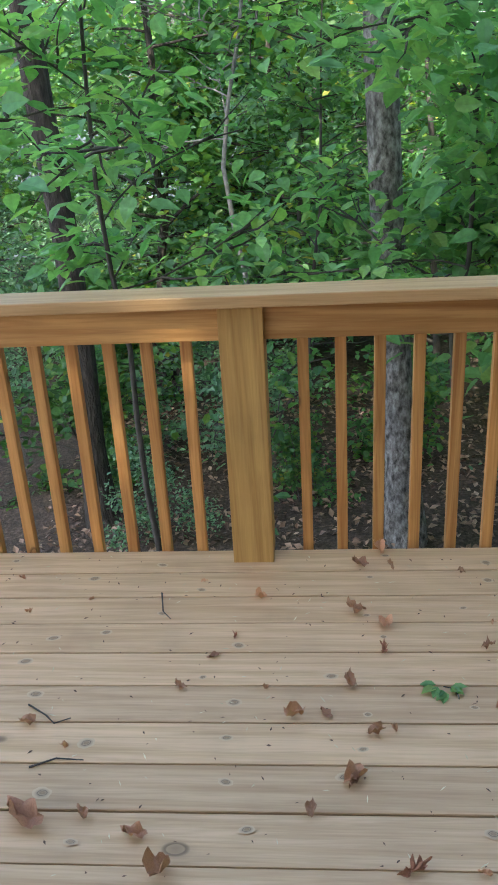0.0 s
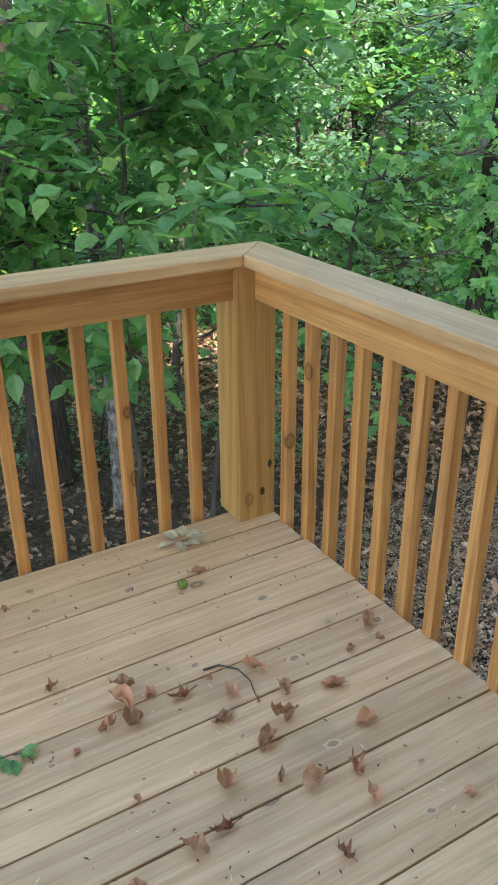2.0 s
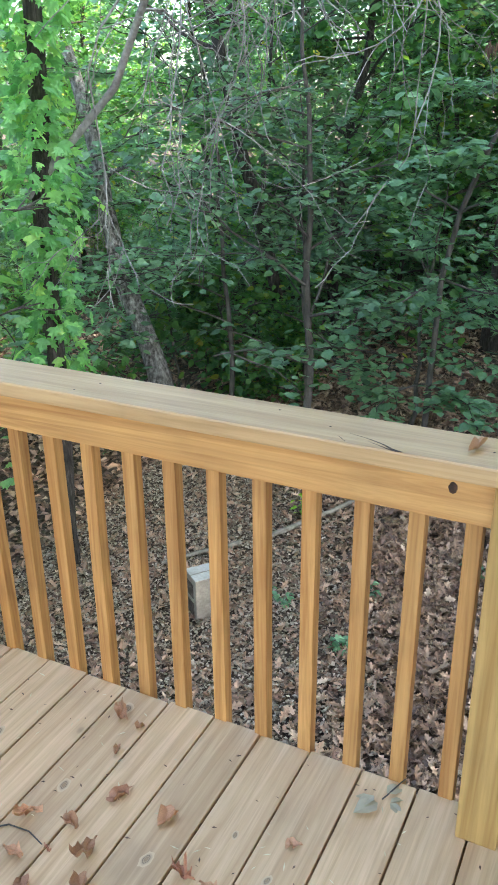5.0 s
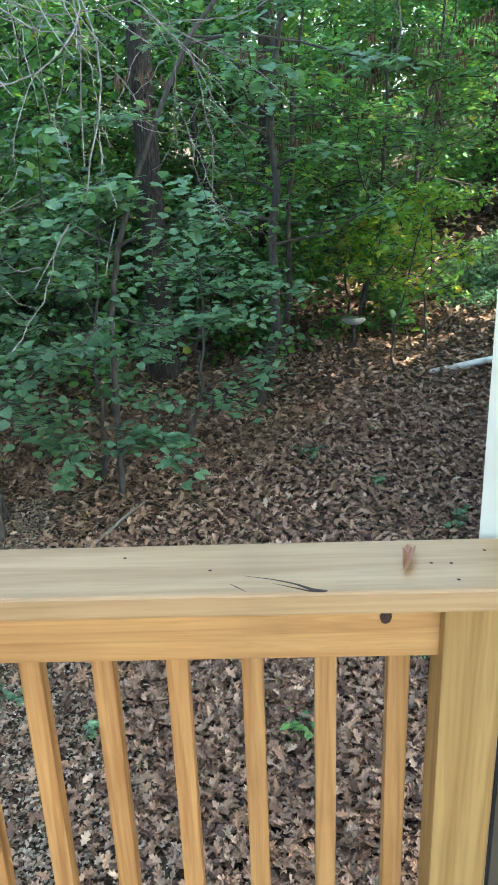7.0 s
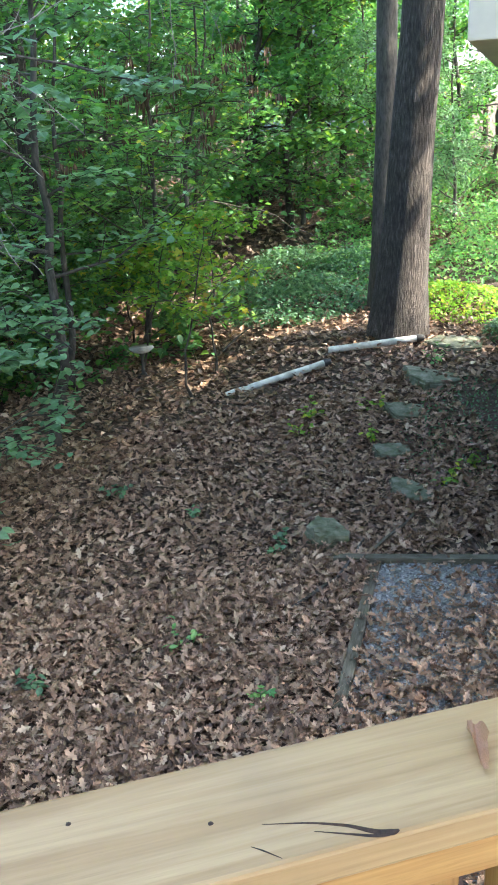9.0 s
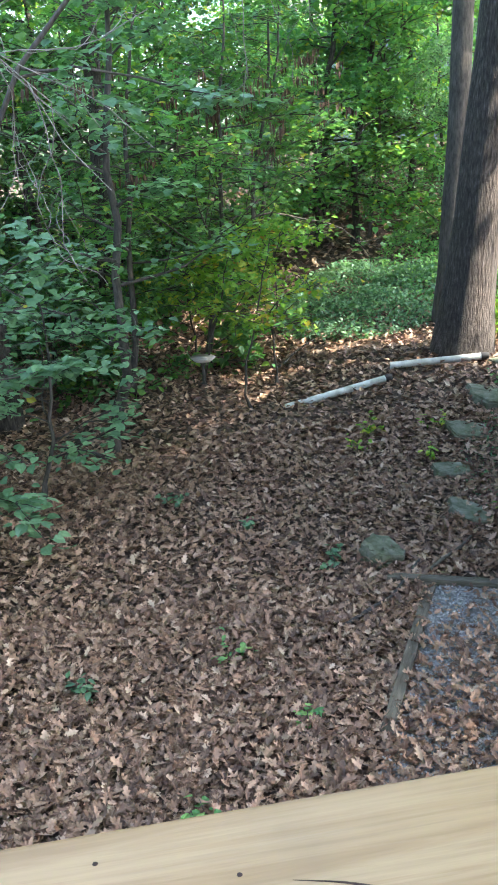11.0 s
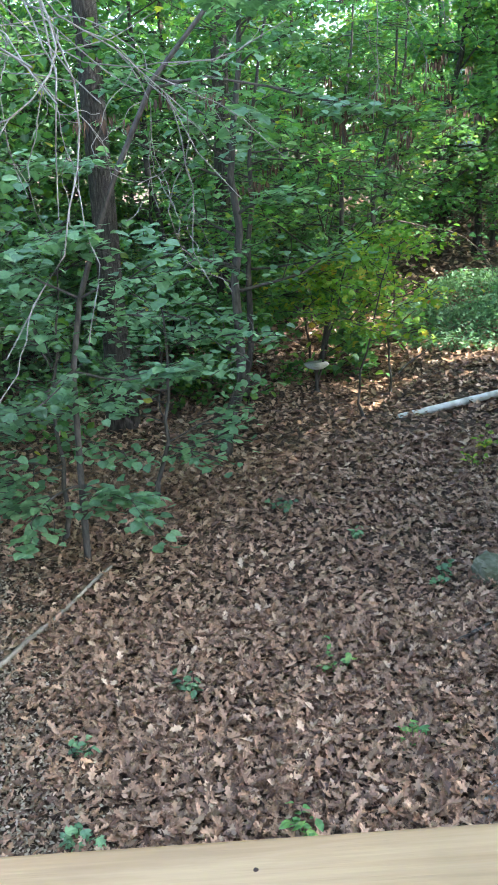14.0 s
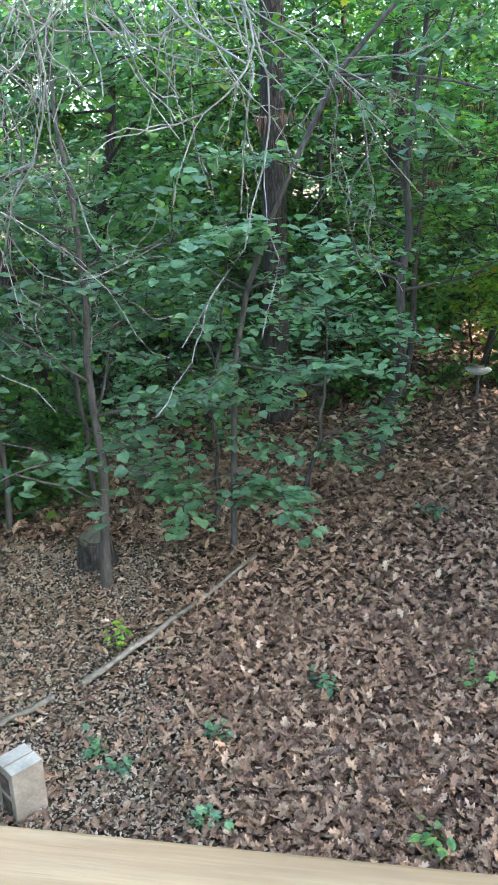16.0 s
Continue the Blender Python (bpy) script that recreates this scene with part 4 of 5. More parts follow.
def stick(name, pts, r0, r1, mat, label, category="stick", seed=1):
    rng = np.random.default_rng(seed)
    p = np.array([(x, y, gz(x, y) + z) for x, y, z in pts], float)
    q = np.concatenate([np.linspace(p[i], p[i + 1], 5)[:-1] for i in range(len(p) - 1)] + [p[-1:]])
    q[1:-1] += rng.normal(0, r0 * 0.5, (len(q) - 2, 3))
    ob = np_mesh(name, *tube(q, np.linspace(r0, r1, len(q)), 7), mat, smooth=True)
    return tagged(ob, label, category)


def build_edging():
    beam_between("landscape_timber", (6.05, -3.72), (5.22, -5.12), 0.09, 0.10, m_timber, "mossy weathered timber edging the gravel", "timber", 0.05)
    beam_between("landscape_timber", (5.80, -4.05), (4.00, -2.98), 0.10, 0.07, m_timber, "half-buried weathered timber edging the gravel", "timber", 0.02)
    stick("fallen_stick", [(5.50, -3.10, 0.04), (5.75, -3.65, 0.05), (6.2, -4.1, 0.08)], 0.022, 0.014, m_sapling, "dark bent stick lying on the leaves", seed=2)
    stick("fallen_stick", [(5.95, -4.10, 0.10), (6.45, -4.75, 0.07)], 0.018, 0.014, m_timber, "pale straight stick leaning on the timber", seed=3)
    stick("fallen_log", [(7.05, 0.03, 0.07), (5.9, 0.66, 0.075), (4.88, 1.20, 0.08)], 0.016, 0.030, m_log, "long grey fallen branch lying in the leaves", "log", 4)
    stick("fallen_log", [(4.7, 1.38, 0.07), (4.0, 1.85, 0.07)], 0.026, 0.018, m_log, "grey fallen branch lying in the leaves", "log", 5)
    stick("fallen_stick", [(12.6, -4.0, 0.04), (13.3, -4.9, 0.2)], 0.025, 0.012, m_sapling, "dark stick poking out of the leaves", seed=6)
    # gravel
    rng = np.random.default_rng(15)
    bm = bmesh.new()
    n = 26
    c = [(3.2, -2.55), (5.82, -4.10), (5.2, -5.15), (2.2, -3.2)]
    grid = []
    for i in range(n + 1):
        row = []
        for j in range(n + 1):
            u, w = i / n, j / n
            x = (1 - w) * ((1 - u) * c[0][0] + u * c[1][0]) + w * ((1 - u) * c[3][0] + u * c[2][0])
            y = (1 - w) * ((1 - u) * c[0][1] + u * c[1][1]) + w * ((1 - u) * c[3][1] + u * c[2][1])
            row.append(bm.verts.new((x, y, gz(x, y) + 0.018 + 0.006 * noise.noise(Vector((x * 6, y * 6, 0))))))
        grid.append(row)
    for i in range(n):
        for j in range(n):
            bm.faces.new((grid[i][j], grid[i + 1][j], grid[i + 1][j + 1], grid[i][j + 1]))
    bmesh.ops.recalc_face_normals(bm, faces=bm.faces[:])
    tagged(part("gravel_bed", bm, m_gravel), "bed of blue-grey gravel beside the house", "gravel", kind="stuff")
    # loose pebbles
    k = 7000
    u, w = rng.uniform(0, 1, k), rng.uniform(0, 1, k)
    P = np.array(c)
    xy = (1 - w)[:, None] * ((1 - u)[:, None] * P[0] + u[:, None] * P[1]) + w[:, None] * ((1 - u)[:, None] * P[3] + u[:, None] * P[2])
    at = np.column_stack([xy, ground_z(xy[:, 0], xy[:, 1]) + 0.026])
    tv = np.array([(1, 0, 0), (-1, 0, 0), (0, 1, 0), (0, -1, 0), (0, 0, .7), (0, 0, -.7)], float)
    tf = np.array([(0, 2, 4), (2, 1, 4), (1, 3, 4), (3, 0, 4), (2, 0, 5), (1, 2, 5), (3, 1, 5), (0, 3, 5)])
    s = rng.uniform(0.008, 0.020, (k, 1, 1)) * rng.uniform(0.6, 1.3, (k, 6, 1))
    a = rng.uniform(0, 6.3, k)
    v = tv[None] * s
    v = np.stack([v[..., 0] * np.cos(a)[:, None] - v[..., 1] * np.sin(a)[:, None], v[..., 0] * np.sin(a)[:, None] + v[..., 1] * np.cos(a)[:, None], v[..., 2]], -1) + at[:, None]
    f = tf[None] + (np.arange(k) * 6)[:, None, None]
    tagged(np_mesh("pebbles", v.reshape(-1, 3), f.reshape(-1, 3), m_pebble), "loose blue-grey pebbles", "gravel", kind="stuff")


m_pebble = leaf_mat("pebble_stone", [(0.0, (0.15, 0.15, 0.155)), (0.5, (0.30, 0.30, 0.305)), (1.0, (0.52, 0.51, 0.50))], 0.0, 0.85)


def build_pipes():
    for a, b, lab in (((10.80, -3.75, -0.02), (10.92, -5.40, 0.09), "long white plastic drain pipe half covered by leaves"), ((11.35, -5.62, 0.10), (11.02, -7.00, 0.13), "short white plastic drain pipe lying by the tree")):
        p0, p1 = (np.array((q[0], q[1], gz(q[0], q[1]) + q[2])) for q in (a, b))
        e = empty("drain_pipe", tuple(p0), lab, "pipe", "drain pipes")
        axis = np.linspace(p0, p1, 8) - p0
        outer = tube(axis, [0.054] * 8, 20)
        inner = tube(axis, [0.049] * 8, 20)
        np_mesh("pipe_wall", *gather([outer, (inner[0], inner[1][:, ::-1])]), m_pipe, e, smooth=True)
        d = (p1 - p0) / np.linalg.norm(p1 - p0)
        end = p1 - p0
        np_mesh("coupling", *tube([end - d * 0.02, end + d * 0.02, end + d * 0.10], [0.058, 0.064, 0.045], 16), m_black, e, "black rubber coupling", smooth=True)


def build_stump():
    x, y = 7.0, 1.76
    e = empty("tree_stump", (x, y, gz(x, y)), "dark weathered tree stump under the saplings", "stump")
    v, q = tube([(0, 0, -0.1), (0, 0, 0.05), (0, 0, 0.16), (0.01, 0, 0.32), (0.01, 0, 0.34)], [0.27, 0.22, 0.19, 0.18, 0.15], 16)
    rng = np.random.default_rng(3)
    v = v * (1 + rng.normal(0, 0.04, (len(v), 1))) 
    np_mesh("bark", v, q, m_bark, e, smooth=True)
    bm = bmesh.new(); bmesh.ops.create_cone(bm, cap_ends=True, segments=16, radius1=0.185, radius2=0.175, depth=0.05); bmesh.ops.translate(bm, vec=(0.01, 0, 0.32), verts=bm.verts)
    part("cut_face", bm, m_timber, e, "grey cut wood")


def build_plants():
    """Small green seedlings in the leaf litter."""
    spots = ((5.28, -2.02, 0.30, m_leaf_vine), (4.27, -2.46, 0.16, m_leaf_vine), (3.37, -1.60, 0.24, m_leaf_vine), (8.21, -1.86, 0.26, m_leaf_dark), (5.0, -0.83, 0.26, m_leaf_dark),
             (4.14, 0.84, 0.18, m_leaf_dark), (3.95, 0.61, 0.16, m_leaf_dark), (3.48, -0.14, 0.20, m_leaf_dark), (5.49, 1.13, 0.30, m_leaf_yellow), (6.55, -3.3, 0.24, m_leaf_dark), (7.5, -2.6, 0.2, m_leaf_dark),
             (9.4, -4.6, 0.34, m_leaf_yellow), (8.9, -4.3, 0.26, m_leaf_yellow), (9.2, -5.5, 0.30, m_leaf_yellow), (8.4, -5.1, 0.24, m_leaf_yellow), (7.0, -5.45, 0.3, m_leaf_yellow), (7.2, -5.9, 0.28, m_leaf_yellow), (10.1, -6.9, 0.34, m_leaf_vine), (4.4, 0.0, 0.16, m_leaf_dark))
    for k, (x, y, s, mat) in enumerate(spots):
        rng = np.random.default_rng(200 + k)
        e = empty("seedling", (x, y, gz(x, y)), "small green seedling growing through the fallen leaves", "plant", "seedlings")
        stems, seats = [], []
        for _ in range(5):
            yaw = rng.uniform(0, 6.3)
            p = smooth_walk(rng, (0, 0, -0.02), (math.cos(yaw) * 0.6, math.sin(yaw) * 0.6, 1), s * rng.uniform(0.6, 1.1), 4, 0.15)
            stems.append(tube(p, np.linspace(0.004, 0.002, 5), 4)); seats.append(p[-3:])
        np_mesh("stem", *gather(stems), m_sapling, e)
        seats = np.concatenate(seats)
        np_mesh("foliage", *leaves(rng, np.repeat(seats, 2, 0) + rng.normal(0, 0.02, (len(seats) * 2, 3)), 0.075, LOBED if k % 2 else OVATE, 0.3, 0.15), mat, e)


def build_ground_cover():
    rng = np.random.default_rng(300)
    def bed(name, n, cx, cy, rx, ry, rot, h, mat, label, s=0.10):
        r, a = np.sqrt(rng.uniform(0, 1, n)), rng.uniform(0, 6.3, n)
        x, y = rx * r * np.cos(a), ry * r * np.sin(a)
        c, d = math.cos(rot), math.sin(rot)
        X, Y = cx + x * c - y * d, cy + x * d + y * c
        hh = h * (1 - 0.6 * r ** 2) * (0.7 + 0.5 * np.sin(X * 2.3) * np.sin(Y * 1.9 + 1))
        at = np.stack([X, Y, ground_z(X, Y) + rng.uniform(0.02, 1, n) ** 0.6 * np.clip(hh, 0.05, 9)], -1)
        tagged(np_mesh(name, *leaves(rng, at, s, OVATE, 0.4, 0.3), mat), label, "ground cover", kind="stuff")
    bed("ground_cover", 9000, 15.6, -6.6, 2.6, 1.8, -0.5, 0.75, m_leaf_dark, "dense bed of low deep green plants")
    bed("ground_cover", 14000, 17.8, -11.2, 5.0, 3.2, -0.6, 1.1, m_leaf_vine, "sunlit tall green weeds beyond the tree")
    bed("ground_cover", 2600, 12.6, -8.6, 1.2, 0.9, 0.2, 0.4, m_leaf_yellow, "low yellow-green weeds at the foot of the tree", 0.07)
    bed("ground_cover", 1500, 10.6, -8.6, 0.7, 0.5, 0.2, 0.55, m_leaf_dark, "dark low shrubby plants beside the house", 0.08)
    bed("ground_cover", 1300, 8.2, -6.2, 1.6, 0.7, -0.6, 0.10, m_leaf_dark, "sparse low green plants on the bank", 0.05)


def build_bird_bath():
    x, y = 12.5, -2.80
    e = empty("bird_bath", (x, y, gz(x, y)), "small pale bird bath at the edge of the clearing", "bird bath")
    np_mesh("pedestal", *tube([(0, 0, 0), (0, 0, 0.04), (0, 0, 0.08), (0, 0, 0.34), (0, 0, 0.42)], [0.10, 0.09, 0.03, 0.025, 0.06], 14), m_sapling, e, smooth=True)
    np_mesh("bowl", *tube([(0, 0, 0.41), (0, 0, 0.44), (0, 0, 0.50), (0, 0, 0.51), (0, 0, 0.47), (0, 0, 0.45)], [0.04, 0.14, 0.21, 0.20, 0.14, 0.01], 20), m_block_top, e, "pale shallow bowl", smooth=True)


def build_far_houses():
    for at, rz, w, wall_mat, lab in (((-7.0, 27.0), 5, 9.0, m_far_wall, "distant pale blue house seen through the trees"), ((43, -16), 70, 12.0, m_far_wall, "distant pale house on the rise beyond the wood")):
        e = empty("house", (*at, gz(*at)), lab, "house", "distant houses", rz=rz)
        part("wall", box((w, 6, 5.6), (0, 0, 2.6), 0.02), wall_mat, e)
        bm = bmesh.new()
        vs = [bm.verts.new(v) for v in ((-w / 2 - .4, -3.5, 5.3), (w / 2 + .4, -3.5, 5.3), (w / 2 + .4, 3.5, 5.3), (-w / 2 - .4, 3.5, 5.3), (-w / 2 - .4, 0, 7.6), (w / 2 + .4, 0, 7.6))]
        for f in ((0, 1, 5, 4), (2, 3, 4, 5), (0, 4, 3), (1, 2, 5), (3, 2, 1, 0)):
            bm.faces.new([vs[i] for i in f])
        part("roof", bm, m_shingle, e)
        for sx in (-0.3, 0.0, 0.3):
            for z in (1.3, 4.0):
                for side in (-1, 1):
                    wdw = part("window", box((1.0, 0.06, 1.3), (sx * w, side * 3.0, z), 0.01), m_trim, e)
                    part("pane", box((0.86, 0.02, 1.16), (sx * w, side * 3.03, z), 0), m_black, wdw)


build_block()
build_stones()
build_edging()
build_pipes()
build_stump()
build_plants()
build_ground_cover()
build_bird_bath()
build_far_houses()


# ---- things on the deck ----
def build_deck_litter():
    spots = ((-1.20, -0.14), (-1.23, -0.04), (-1.30, -0.12), (-1.33, -0.39), (-1.25, -0.45), (-1.26, -0.57), (-0.97, -0.57), (-0.81, -0.65), (-0.83, -0.71), (-0.76, -0.71), (-0.90, -0.77), (-0.83, -0.78), (-0.69, -0.76), (-0.58, -0.81), (-0.48, -0.77), (-0.46, -0.88), (-0.34, -0.93), (-0.11, -0.78), (-0.35, -1.07), (-0.46, -1.18), (-0.56, -1.16), (-0.62, -1.11), (-0.59, -1.00), (-0.64, -0.88), (-0.51, -0.96), (-0.73, -1.06), (-0.79, -1.16), (-0.87, -1.17), (-1.01, -1.19), (-1.31, -0.90), (-1.43, -0.83), (-1.36, -0.72), (-1.37, -1.05), (-0.61, -1.34), (-0.47, -1.25), (-0.41, -0.30), (-2.21, -0.87), (-1.86, -1.21), (-1.99, -1.16), (-1.79, -1.30), (-1.26, -1.29), (-1.47, -1.14), (-1.37, -1.06), (-1.51, -0.84))
    rng = np.random.default_rng(400)
    kinds = []
    for k in range(7):
        tv, tf = (BROAD, ROUND, OVATE, BROAD, ROUND, OAK, BROAD)[k]
        g = np.random.default_rng(410 + k)
        # finer leaf: outline subdivided once, curled and crumpled
        bm = bmesh.new()
        vs = [bm.verts.new(p) for p in tv - (0.5, 0, 0)]
        for f in tf:
            bm.faces.new([vs[i] for i in f])
        bmesh.ops.subdivide_edges(bm, edges=bm.edges[:], cuts=2, use_grid_fill=True)
        off = Vector(g.uniform(-9, 9, 3))
        for v in bm.verts:
            c = v.co
            z = 1.1 * (c.y ** 2) * (1.5 + k * 0.25) + 0.5 * c.x ** 2 + 0.30 * noise.noise(c * 4 + off) + 0.20 * noise.noise(c * 9 + off)
            v.co = Vector((c.x * 0.9 + 0.10 * noise.noise(c * 5 - off), c.y * (0.5 + 0.04 * k) + 0.10 * noise.noise(c * 5 + off * 2), z))
        low = min(v.co.z for v in bm.verts)
        for v in bm.verts:
            v.co.z -= low
        me = bpy.data.meshes.new("fallen_leaf"); bm.to_mesh(me); bm.free(); me.materials.append(m_dead_leaf)
        me.polygons.foreach_set("use_smooth", [True] * len(me.polygons))
        kinds.append(me)
    more = [(x, y) for x, y in zip(rng.uniform(-2.7, -0.06, 46), rng.uniform(-2.0, -0.05, 46)) if y > wall_y(x) + 0.1]
    for i, (x, y) in enumerate((*spots, *more)):
        ob = new("fallen_leaf", kinds[i % 7])
        s = rng.uniform(0.055, 0.088) if i < len(spots) else rng.uniform(0.022, 0.05)
        ob.matrix_basis = pose(x, y, 0.003, 0, 0, rng.uniform(0, 360)) @ Matrix.Diagonal((s, s, s * rng.uniform(0.7, 1.2), 1))
        tagged(ob, "curled russet dry leaf lying on the deck boards", "leaf", "fallen leaves on the deck")
    big = new("fallen_leaf", kinds[2]); big.matrix_basis = pose(-2.12, -1.17, 0.003, 0, 0, 140) @ Matrix.Diagonal((0.15, 0.15, 0.15, 1))
    tagged(big, "large curled brown oak leaf lying on the deck boards", "leaf", "fallen leaves on the deck")
    cap = new("fallen_leaf", kinds[4]); cap.matrix_basis = pose(-0.055, -1.630, 0.9385, 0, 0, 165) @ Matrix.Diagonal((0.075, 0.030, 0.030, 1))
    tagged(cap, "curled russet leaf lying on the cap rail", "leaf", "fallen leaves on the deck")
    # green nut
    bm = bmesh.new(); bmesh.ops.create_uvsphere(bm, u_segments=20, v_segments=14, radius=0.0165)
    for v in bm.verts:
        v.co *= 1 + 0.05 * noise.noise(v.co * 90)
    nut = part("green_nut", bm, m_nut, smooth=True); nut.matrix_basis = pose(-0.478, -0.337, 0.0165)
    tagged(nut, "round green nut husk lying on the deck", "nut")
    # green sprig and bleached leaf bunch
    def sprig(name, x, y, n, s, mat, label):
        g = np.random.default_rng(int(abs(x) * 1000))
        e = empty(name, (x, y, 0.002), label, "leaf")
        head = g.uniform(0, 6.3, n)
        at = np.column_stack([0.02 * np.cos(head), 0.02 * np.sin(head), g.uniform(0.003, 0.02, n)])
        np_mesh("foliage", *leaves(g, at, s, OVATE, 0.18, -0.1, head), mat, e)
        np_mesh("stalk", *tube(smooth_walk(g, (0, 0, 0.004), (1, -0.5, 0), 0.09, 5, 0.2) * (1, 1, 0.2) + (0, 0, 0.003), [0.0018] * 6, 5), m_sapling, e)
    sprig("green_sprig", -1.116, -0.726, 11, 0.045, m_leaf_vine, "small torn sprig of green leaves on the deck")
    sprig("bleached_leaf_bunch", -0.366, -0.105, 13, 0.06, m_pale_leaf, "bunch of bleached dry leaves by the corner post")
    sprig("bleached_leaf_bunch", -0.07, -1.50, 6, 0.06, m_pale_leaf, "small bleached leaf on the deck edge")
    # twigs
    for pts, lab in (([(-0.60, -0.70), (-0.555, -0.705), (-0.52, -0.745), (-0.515, -0.80), (-0.53, -0.85)], "thin curved dark twig on the deck"), ([(-2.23, -0.80), (-2.17, -0.84), (-2.14, -0.87), (-2.10, -0.85)], "small forked dark twig on the deck"),
                     ([(-2.16, -1.02), (-2.10, -0.99), (-2.03, -0.995)], "small dark twig on the deck"), ([(-1.95, -0.28), (-1.93, -0.38), (-1.90, -0.42)], "small dark twig on the deck")):
        p = np.array([(x, y, 0.006) for x, y in pts])
        tagged(np_mesh("twig", *tube(p, np.linspace(0.0028, 0.0015, len(p)), 6), m_sapling, smooth=True), lab, "twig", "twigs on the deck")
    # crumbs of bark, husk and needle
    n = 520
    at = np.column_stack([rng.uniform(-2.9, -0.03, n), rng.uniform(-2.3, -0.02, n), np.full(n, 0.003)])
    tagged(np_mesh("crumbs", *leaves(rng, at, 0.013, (DIAMOND[0] * (1, 0.6, 0.6), DIAMOND[1]), 0.2, 0.0), m_seed), "tiny crumbs of bark and husk on the boards", "debris", kind="stuff")
    n = 420
    at = np.column_stack([rng.uniform(-2.9, -0.03, n), rng.uniform(-2.3, -0.02, n), np.full(n, 0.003)])
    tagged(np_mesh("crumbs", *leaves(rng, at, 0.022, (DIAMOND[0] * (1, 0.25, 0.2), DIAMOND[1]), 0.1, 0.0), m_pale_leaf), "pale needles and chaff on the boards", "debris", kind="stuff")


m_nut = rough_mat("green_husk", [(0.3, (0.10, 0.15, 0.02)), (0.7, (0.24, 0.30, 0.05))], 90, 0.3, 0.55)


def ellipse(rx, ry, n=18, seed=0):
    g = np.random.default_rng(seed)
    bm = bmesh.new()
    a = np.linspace(0, 2 * math.pi, n, endpoint=False)
    w = 1 + g.normal(0, 0.06, n)
    mid = bm.verts.new((0, 0, 0.0008))
    vs = [bm.verts.new((rx * c * math.cos(t), ry * c * math.sin(t), 0)) for t, c in zip(a, w)]
    for i in range(n):
        bm.faces.new((mid, vs[i], vs[(i + 1) % n]))
    return bm


def knot_mat():
    """A knot: brown heart, dark ring, grey-gold halo that fades into the board."""
    m, n, l, b = material("board_knot_wood")
    tc = n.new("ShaderNodeTexCoord"); ln = n.new("ShaderNodeVectorMath"); ln.operation = "LENGTH"
    nz = n.new("ShaderNodeTexNoise"); nz.inputs["Scale"].default_value = 1.6
    ad = n.new("ShaderNodeMath"); ad.operation = "MULTIPLY_ADD"; ad.inputs[1].default_value = 0.35
    l.new(tc.outputs["Object"], ln.inputs[0]); l.new(tc.outputs["Object"], nz.inputs["Vector"])
    l.new(nz.outputs["Fac"], ad.inputs[0]); l.new(ln.outputs["Value"], ad.inputs[2])
    r = ramp(n, [(0.18, (0.36, 0.24, 0.13)), (0.42, (0.27, 0.175, 0.10)), (0.56, (0.42, 0.30, 0.18)), (0.64, (0.12, 0.075, 0.045)), (0.72, (0.40, 0.29, 0.18)), (0.95, (0.54, 0.39, 0.24)), (1.0, (0.57, 0.42, 0.255))])
    l.new(ad.outputs[0], r.inputs[0]); l.new(r.outputs[0], b.inputs["Base Color"])
    b.inputs["Roughness"].default_value = 0.55
    return m


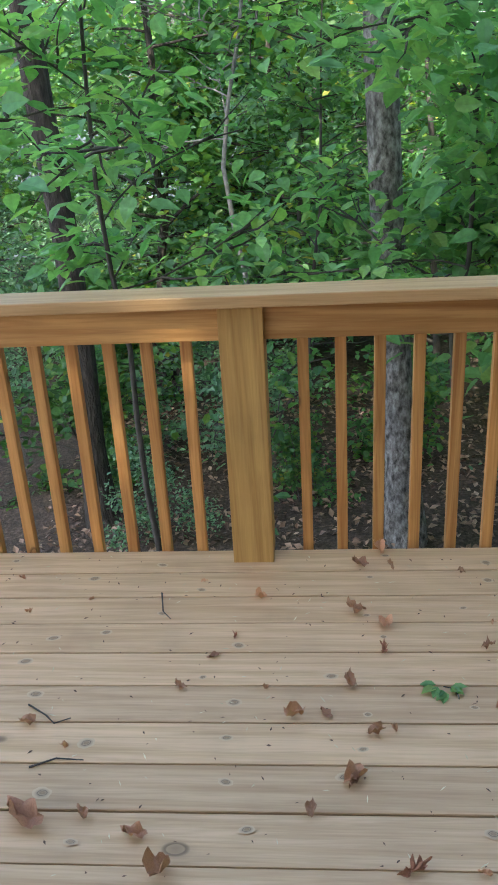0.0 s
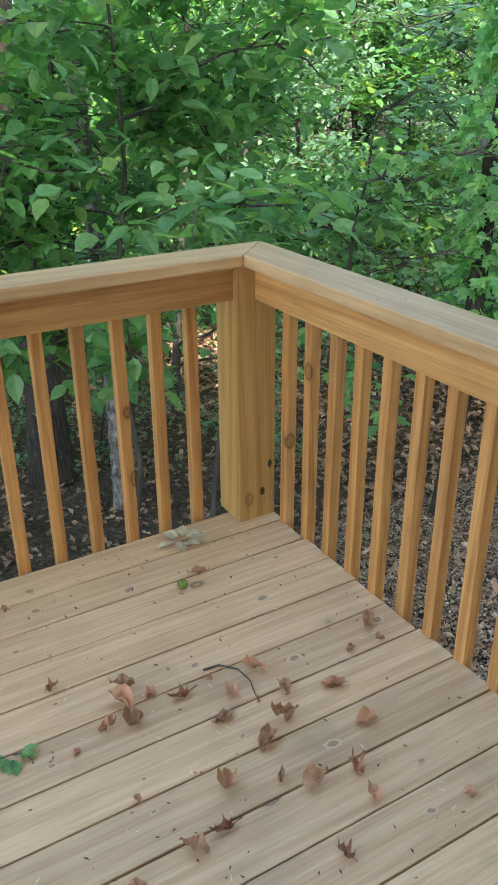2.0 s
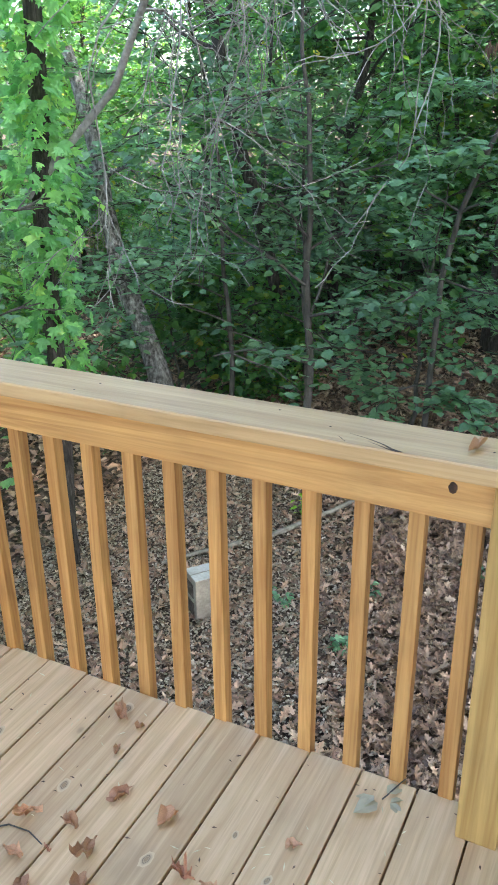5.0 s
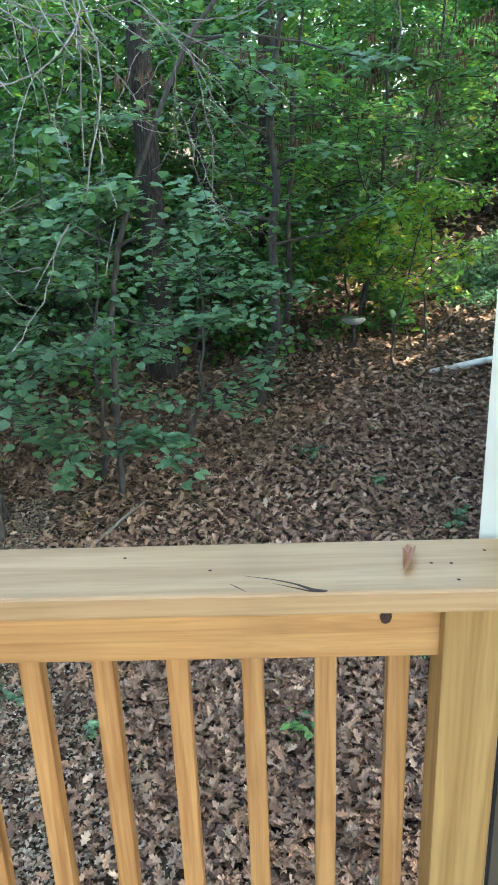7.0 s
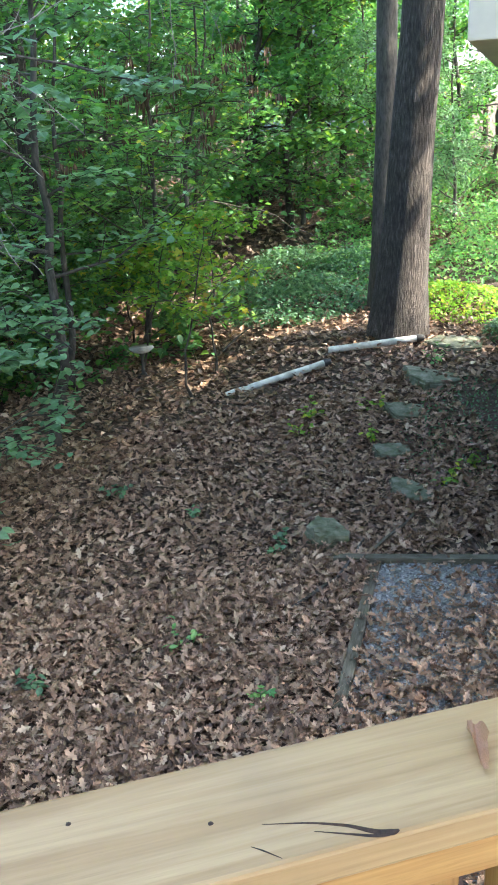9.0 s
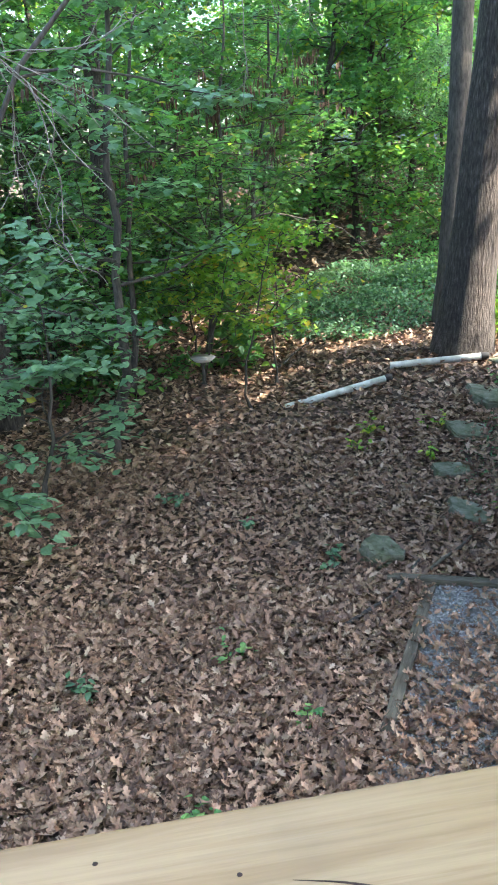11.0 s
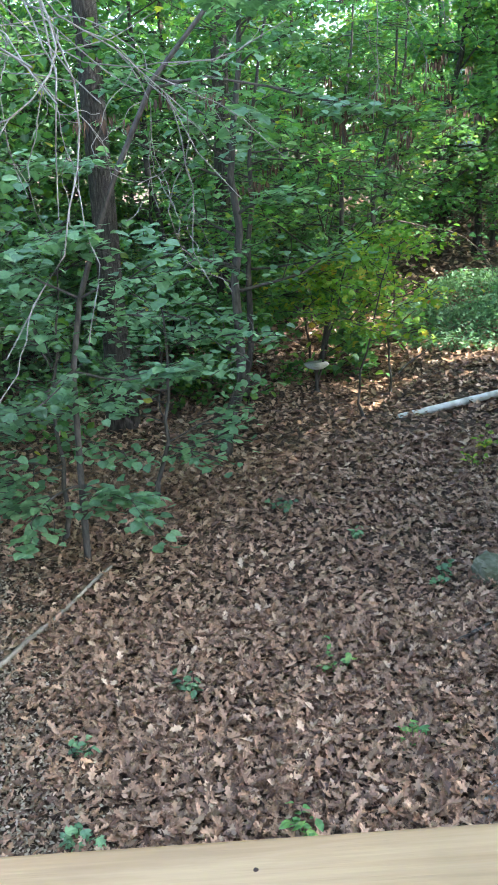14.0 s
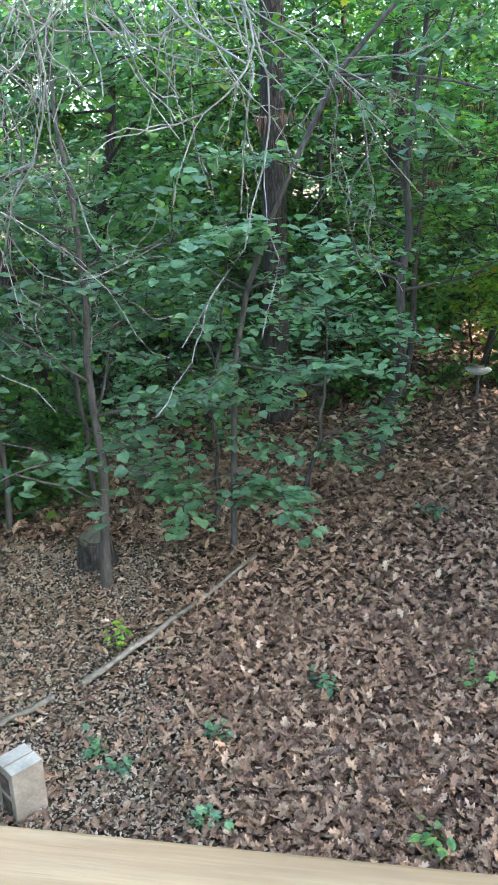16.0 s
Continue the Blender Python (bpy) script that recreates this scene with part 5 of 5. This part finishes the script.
def build_board_knots():
    """Round and oval knots scattered along the deck boards."""
    rng = np.random.default_rng(640)
    deck = bpy.data.objects["deck"]
    mat = knot_mat()
    shapes = []
    for k in range(4):
        bm = ellipse(1, 1, 20, 60 + k)
        for v in bm.verts:
            v.co.z = 0
        me = bpy.data.meshes.new("knot"); bm.to_mesh(me); bm.free(); me.materials.append(mat)
        shapes.append(me)
    for k in range(17):
        y = -0.012 - 0.1415 * (k + 0.5)
        for x in np.arange(-2.75 + rng.uniform(0, 0.4), -0.08, 0.42):
            px = x + rng.uniform(-0.15, 0.15)
            if px > -0.06 or y < wall_y(px) + 0.12 or y < -1.70 or rng.uniform() < 0.15:
                continue
            ob = new("knot", shapes[rng.integers(0, 4)])
            ob.parent = deck
            a = rng.uniform(0.010, 0.026)
            ob.matrix_basis = pose(px, y + rng.uniform(-0.04, 0.04), 0.0024, 0, 0, rng.uniform(-20, 20)) @ Matrix.Diagonal((a, a * rng.uniform(0.5, 0.8), 1, 1))


def build_knots():
    """The knots and the split that mark single pieces of the railing and boards."""
    ob = part("knot", ellipse(0.0125, 0.009, seed=1), m_knot, railing_east, "dark round knot")
    ob.matrix_basis = Matrix.Translation((-0.0725, -1.597, 0.858)) @ pose(0, 0, 0, 0, -90, 0)
    # the curved split in the cap rail: a dark hook with two fainter checks beside it
    def split(pts, radii):
        p = np.array([(x, y, 0) for x, y in pts], float)
        t = np.linspace(0, len(p) - 1, 6 * len(p))
        q = np.column_stack([np.interp(t, range(len(p)), p[:, k]) for k in range(3)])
        for _ in range(3):
            q[1:-1] = (q[:-2] + q[1:-1] + q[2:]) / 3
        v, f = tube(q, np.interp(t, range(len(p)), radii), 6)
        v[:, 2] = 0.9372 + v[:, 2] * 0.2
        np_mesh("split", v, f, m_knot, railing_east, "dark curved split in the wood")
    split([(-0.078, -1.385), (-0.090, -1.43), (-0.104, -1.463), (-0.120, -1.486), (-0.1245, -1.500), (-0.1235, -1.507)], [0.0004, 0.0012, 0.0020, 0.0032, 0.0040, 0.0014])
    split([(-0.101, -1.43), (-0.113, -1.458), (-0.1235, -1.482), (-0.1255, -1.496)], [0.0004, 0.0012, 0.0020, 0.0024])
    split([(-0.100, -1.368), (-0.108, -1.378), (-0.1215, -1.392)], [0.0003, 0.0010, 0.0004])
    for k, (x, y, z) in enumerate(((0.0, -0.0965, 0.20), (-0.03, -0.0965, 0.10))):
        ob = part("knot", ellipse(0.008, 0.016, seed=5 + k), m_knot, railing_north, "dark knot in the corner post")
        ob.matrix_basis = pose(x - 0.012, y, z, 90, 0, 0)
    for x, y in ((-0.102, -1.694), (-0.056, -1.693), (-0.054, -1.664), (-0.02, -1.75), (-0.020, -1.205), (-0.062, -1.338), (-0.04, -0.75), (-0.10, -0.72)):
        ob = part("screw", ellipse(0.0028, 0.0028, 10, 9), m_knot, railing_east, "dark countersunk screw head")
        ob.matrix_basis = pose(x, y, 0.9376)


build_deck_litter()
build_knots()
build_board_knots()
